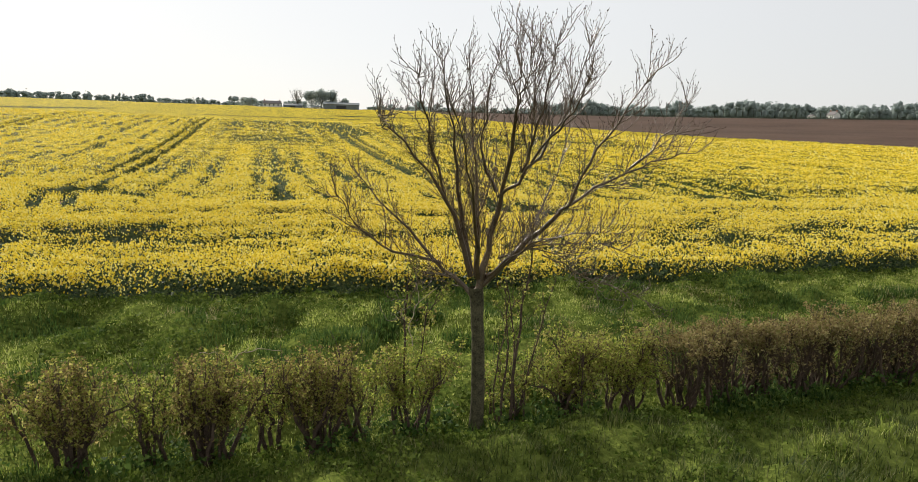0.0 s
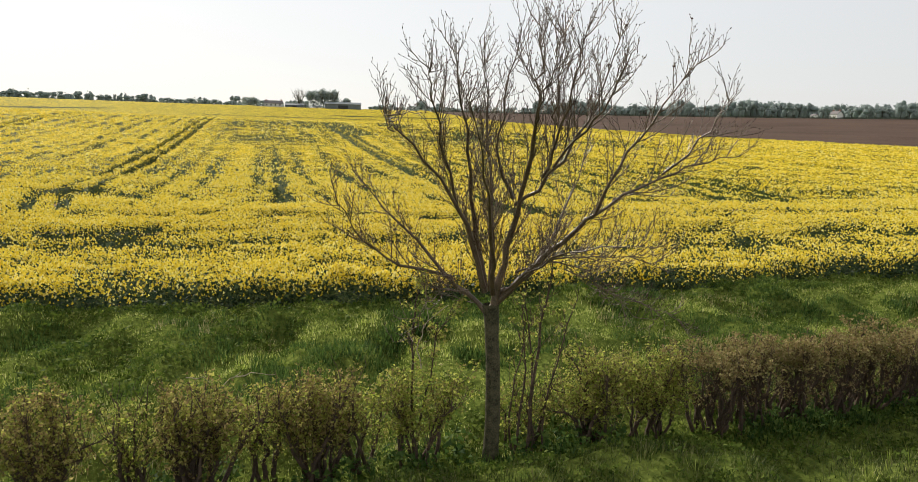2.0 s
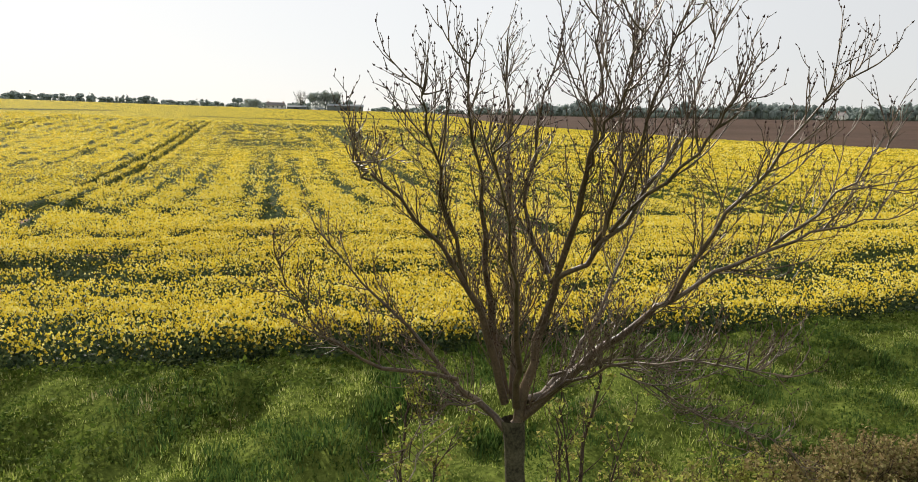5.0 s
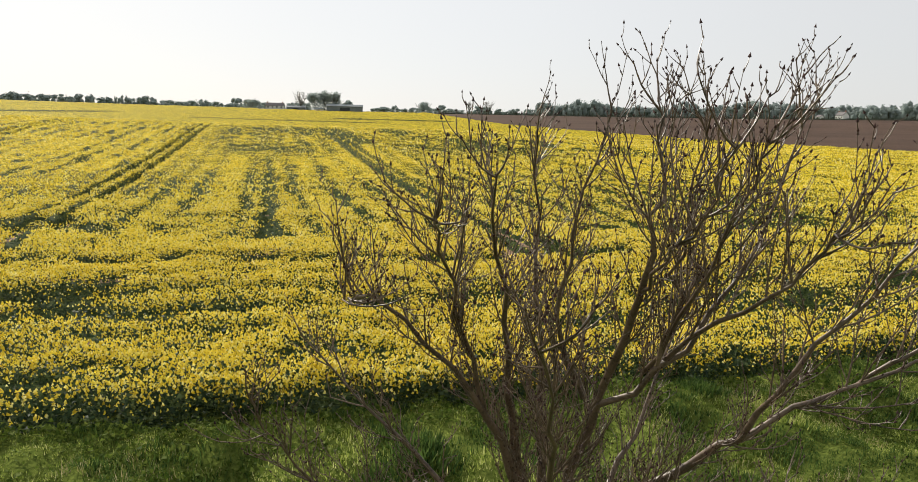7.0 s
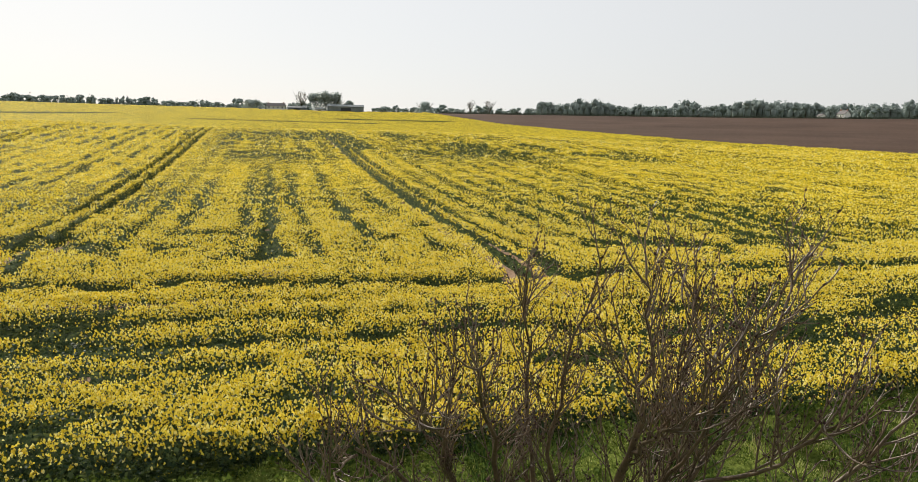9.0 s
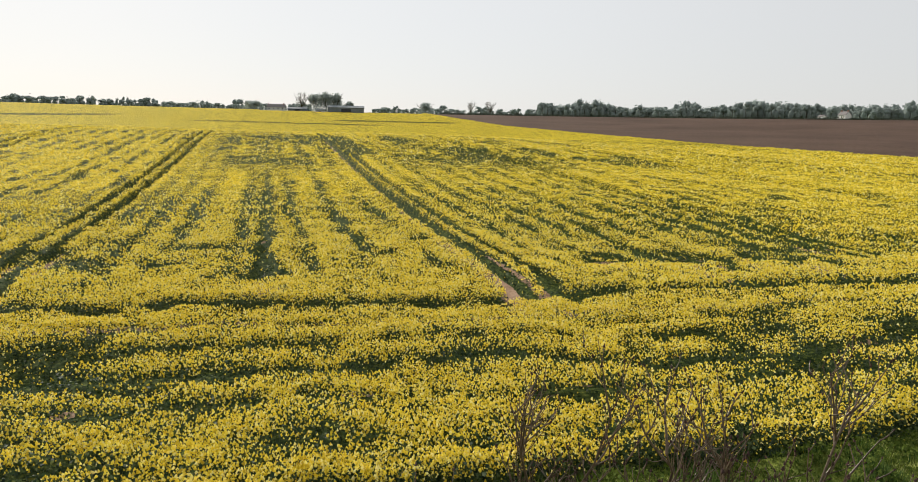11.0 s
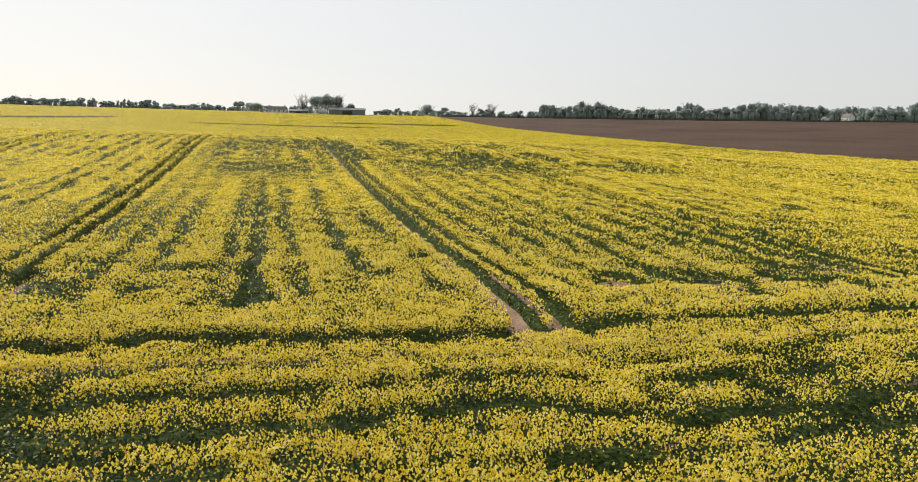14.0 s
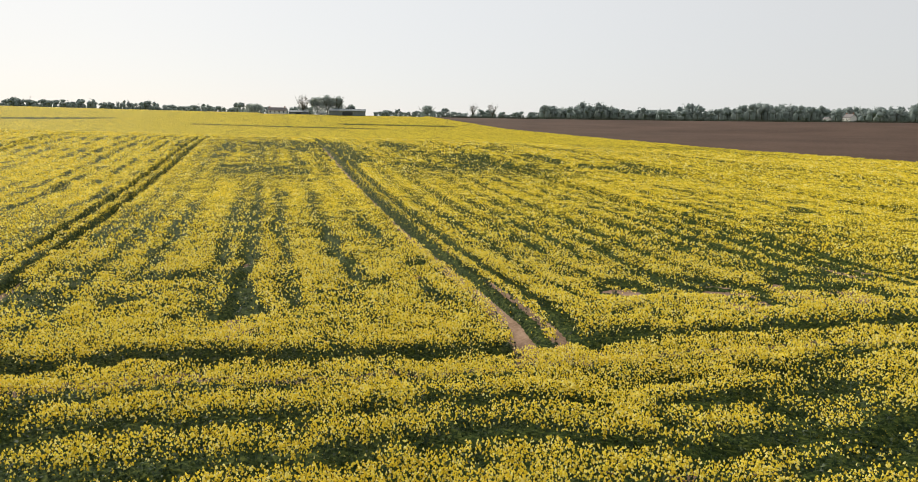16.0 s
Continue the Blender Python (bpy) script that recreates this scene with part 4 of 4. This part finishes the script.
def field_tree(seed, azimuth, dist, height, width, bare, label):
    """A tree that stands out on the skyline: trunk, limbs and crown."""
    g = np.random.default_rng(seed)
    p = at(azimuth, dist)
    ob = tagged(new("tree"), label, "tree")
    w, tips = Wood(), []
    w.tube(np.array([p - [0, 0, 0.3], p + [0.1, 0, height * 0.3]]), [0.45, 0.3], 7)
    put("trunk", w.mesh("trunk", M_BARK), ob)
    w = Wood()
    for k in range(9):
        a = k * 2.4 + g.normal(0, 0.3)
        out = np.array([math.cos(a), math.sin(a), 0]) * width * 0.5 * g.uniform(0.4, 1)
        pts = bow(p + [0.1, 0, height * 0.22], p + out * 0.6 + [0, 0, height * 0.5], p + out + [0, 0, height * g.uniform(0.6, 0.82)], 7, 0.12, g)
        w.tube(pts, np.linspace(0.2, 0.06, 7), 5)
        branch_out(w, pts, 0, g, ((0.7, height * 0.2, 0.07, 3, 0.6, 0.3), (0.9, height * 0.09, 0.05, 3, 0.5, 0.3)), tips)
    put("limbs", w.mesh("limbs", M_BARK), ob)
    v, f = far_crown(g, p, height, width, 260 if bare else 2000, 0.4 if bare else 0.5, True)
    put("crown", mesh_of("crown", v, f, M_FARTWIG if bare else M_HAZYLEAF), ob)


field_tree(81, -12.3, 560, 16, 12, True, "bare spreading tree beside the farm")
field_tree(82, -11.2, 556, 15, 13, False, "leafing round tree by the farm buildings")
field_tree(83, -10.45, 556, 16, 12, False, "tall thinly leaved tree by the farm")
field_tree(84, -9.75, 556, 16, 13, False, "dense dark tree by the farm barn")
field_tree(85, -8.7, 556, 9.0, 9, False, "small tree beside the barn")
field_tree(86, -16.0, 590, 9.0, 16, False, "broad low tree on the field's far edge")
field_tree(87, 0.9, 700, 15, 9, True, "slim bare tree on the skyline")
field_tree(88, 2.45, 700, 15, 12, True, "spreading bare tree on the skyline")
field_tree(89, -2.7, 690, 12, 18, False, "broad leafing tree on the skyline")


def box(bm, x0, x1, y0, y1, z0, z1):
    vs = [bm.verts.new(p) for p in ((x0, y0, z0), (x1, y0, z0), (x1, y1, z0), (x0, y1, z0), (x0, y0, z1), (x1, y0, z1), (x1, y1, z1), (x0, y1, z1))]
    for f in ((0, 3, 2, 1), (4, 5, 6, 7), (0, 1, 5, 4), (1, 2, 6, 5), (2, 3, 7, 6), (3, 0, 4, 7)):
        bm.faces.new([vs[i] for i in f])


def building(name, azimuth, dist, width, depth, wall_h, roof_h, wall, roof, windows, label, category, turn=0.0, chimney=False):
    """Gabled building: walls, overhanging roof, windows and chimneys."""
    p = at(azimuth, dist)
    ob = tagged(new(name), label, category)
    ob.matrix_basis = pose(p[0], p[1], p[2] - 0.2, 0, 0, turn)
    bm = bmesh.new()
    w, d = width / 2, depth / 2
    vs = [bm.verts.new(q) for q in ((-w, -d, 0), (w, -d, 0), (w, d, 0), (-w, d, 0), (-w, -d, wall_h), (w, -d, wall_h), (w, d, wall_h), (-w, d, wall_h), (-w, 0, wall_h + roof_h - 0.1), (w, 0, wall_h + roof_h - 0.1))]
    for f in ((0, 1, 5, 4), (1, 2, 6, 9, 5), (2, 3, 7, 6), (3, 0, 4, 8, 7)):
        bm.faces.new([vs[i] for i in f])
    part("wall", bm, wall, ob)
    for s in (-1, 1):
        bm = bmesh.new()
        o = 0.35
        slope = roof_h / d
        q = [(-w - o, s * (d + o), wall_h - o * slope), (w + o, s * (d + o), wall_h - o * slope), (w + o, 0, wall_h + roof_h), (-w - o, 0, wall_h + roof_h)]
        lo = [bm.verts.new(v) for v in q]
        hi = [bm.verts.new((v[0], v[1], v[2] + 0.22)) for v in q]
        bm.faces.new(hi), bm.faces.new(lo[::-1])
        for i in range(4):
            bm.faces.new([lo[i], lo[(i + 1) % 4], hi[(i + 1) % 4], hi[i]])
        bmesh.ops.recalc_face_normals(bm, faces=bm.faces)
        part("roof", bm, roof, ob)
    for i in range(windows):
        bm = bmesh.new()
        x = -w + width * (i + 0.5) / windows
        box(bm, x - 0.5, x + 0.5, -d - 0.05, -d + 0.1, wall_h * 0.45, wall_h * 0.45 + 1.2)
        part("window", bm, M_GLASS, ob)
    if not windows:
        bm = bmesh.new()
        box(bm, -width * 0.14, width * 0.14, -d - 0.06, -d + 0.1, 0.05, wall_h * 0.8)
        part("door", bm, M_GLASS, ob, "dark open doorway")
    if chimney:
        for s in (-1, 1):
            bm = bmesh.new()
            box(bm, s * w * 0.85 - 0.4, s * w * 0.85 + 0.4, -0.4, 0.4, wall_h, wall_h + roof_h + 1.1)
            part("chimney", bm, M_BRICK, ob)
    return ob


building("farmhouse", -14.2, 565, 13, 6, 3.2, 2.0, M_WALL, M_ROOF, 4, "low pale farmhouse with a dark slate roof", "house", 8, True)
building("barn", -12.6, 560, 14, 7, 2.2, 1.2, M_SHEET, M_SHEET, 0, "long low grey farm shed", "shed", 6)
building("barn", -8.9, 541, 26, 9, 4.3, 1.4, M_SHEET, M_SHEET, 0, "long dark steel-clad barn before the trees", "barn", 8)
building("shed", -10.9, 540, 6, 3, 2.0, 0.6, M_WALL, M_SHEET, 0, "small white farm shed", "shed", 4)
building("house", 28.1, 660, 8, 6, 4.4, 2.6, M_WALL, M_ROOF, 3, "white gabled house before the wood", "house", -76, True)
building("house", 26.7, 660, 5, 4, 3.0, 1.2, M_WALL, M_ROOF, 1, "small white outbuilding before the wood", "house", -76)

# ---- small things on the verge ----
g = np.random.default_rng(91)
k = 90
bx, by = -5.67 + g.normal(0, 0.16, k), 20.85 + g.normal(0, 0.12, k)
v, f = scatter(tufts(6, 5, 0.035, 0.016, 92, 1.3, 0.2), np.stack([bx, by, g.uniform(0.12, 0.34, k)], 1), g.uniform(0.7, 1.3, k), g)
tagged(put("bluebells", mesh_of("bluebells", v, f, M_BLUEBELL)), "small patch of pale bluebells in the grass", "flowers", kind="stuff")
w = Wood()
w.tube(bow((2.65, 14.4, 0.22), (2.95, 14.4, 0.26), (3.3, 14.45, 0.2), 7, 0.01, g), np.linspace(0.022, 0.012, 7), 6)
tagged(put("dead_branch", w.mesh("dead_branch", M_STICK)), "pale dead branch lying in the grass", "branch")
w = Wood()
for a, m, b, r in (((-0.88, 15.3, 1.45), (-0.9, 15.3, 1.9), (-0.55, 15.3, 2.3), 0.009), ((-0.86, 15.3, 1.98), (-0.8, 15.25, 2.2), (-0.86, 15.2, 2.4), 0.006)):
    w.tube(bow(a, m, b, 9, 0.012, g), np.linspace(r, r * 0.5, 9), 5)
shoot_ = tagged(new("dead_shoot"), "pale dead arching shoot over the green hawthorn", "branch")
put("stem", w.mesh("stem", M_STICK), shoot_)
for a, b in (((-3.15, 15.0, 1.4), (-2.65, 14.95, 1.46)), ((-3.3, 14.9, 1.3), (-3.05, 14.85, 1.52)), ((-3.7, 14.8, 1.45), (-3.35, 14.75, 1.38))):
    w = Wood()
    mid = (np.array(a) + b) / 2 + [0, 0, 0.04]
    w.tube(bow(a, mid, b, 6, 0.012, g), np.linspace(0.009, 0.004, 6), 4)
    tagged(put("cut_twig", w.mesh("cut_twig", M_STICK)), "pale cut twig lying on the clipped hedge top", "twig")
k = 70
x, y = 5.4 + g.normal(0, 1.1, k), 14.5 + g.normal(0, 0.45, k)
lawn("grass", x, y, blades(14, 8, 0.12, 0.2, 0.007, 94), g.uniform(0.6, 1.2, k), M_BLADE, "brighter long grass on the verge before the hedge", "grass", g)
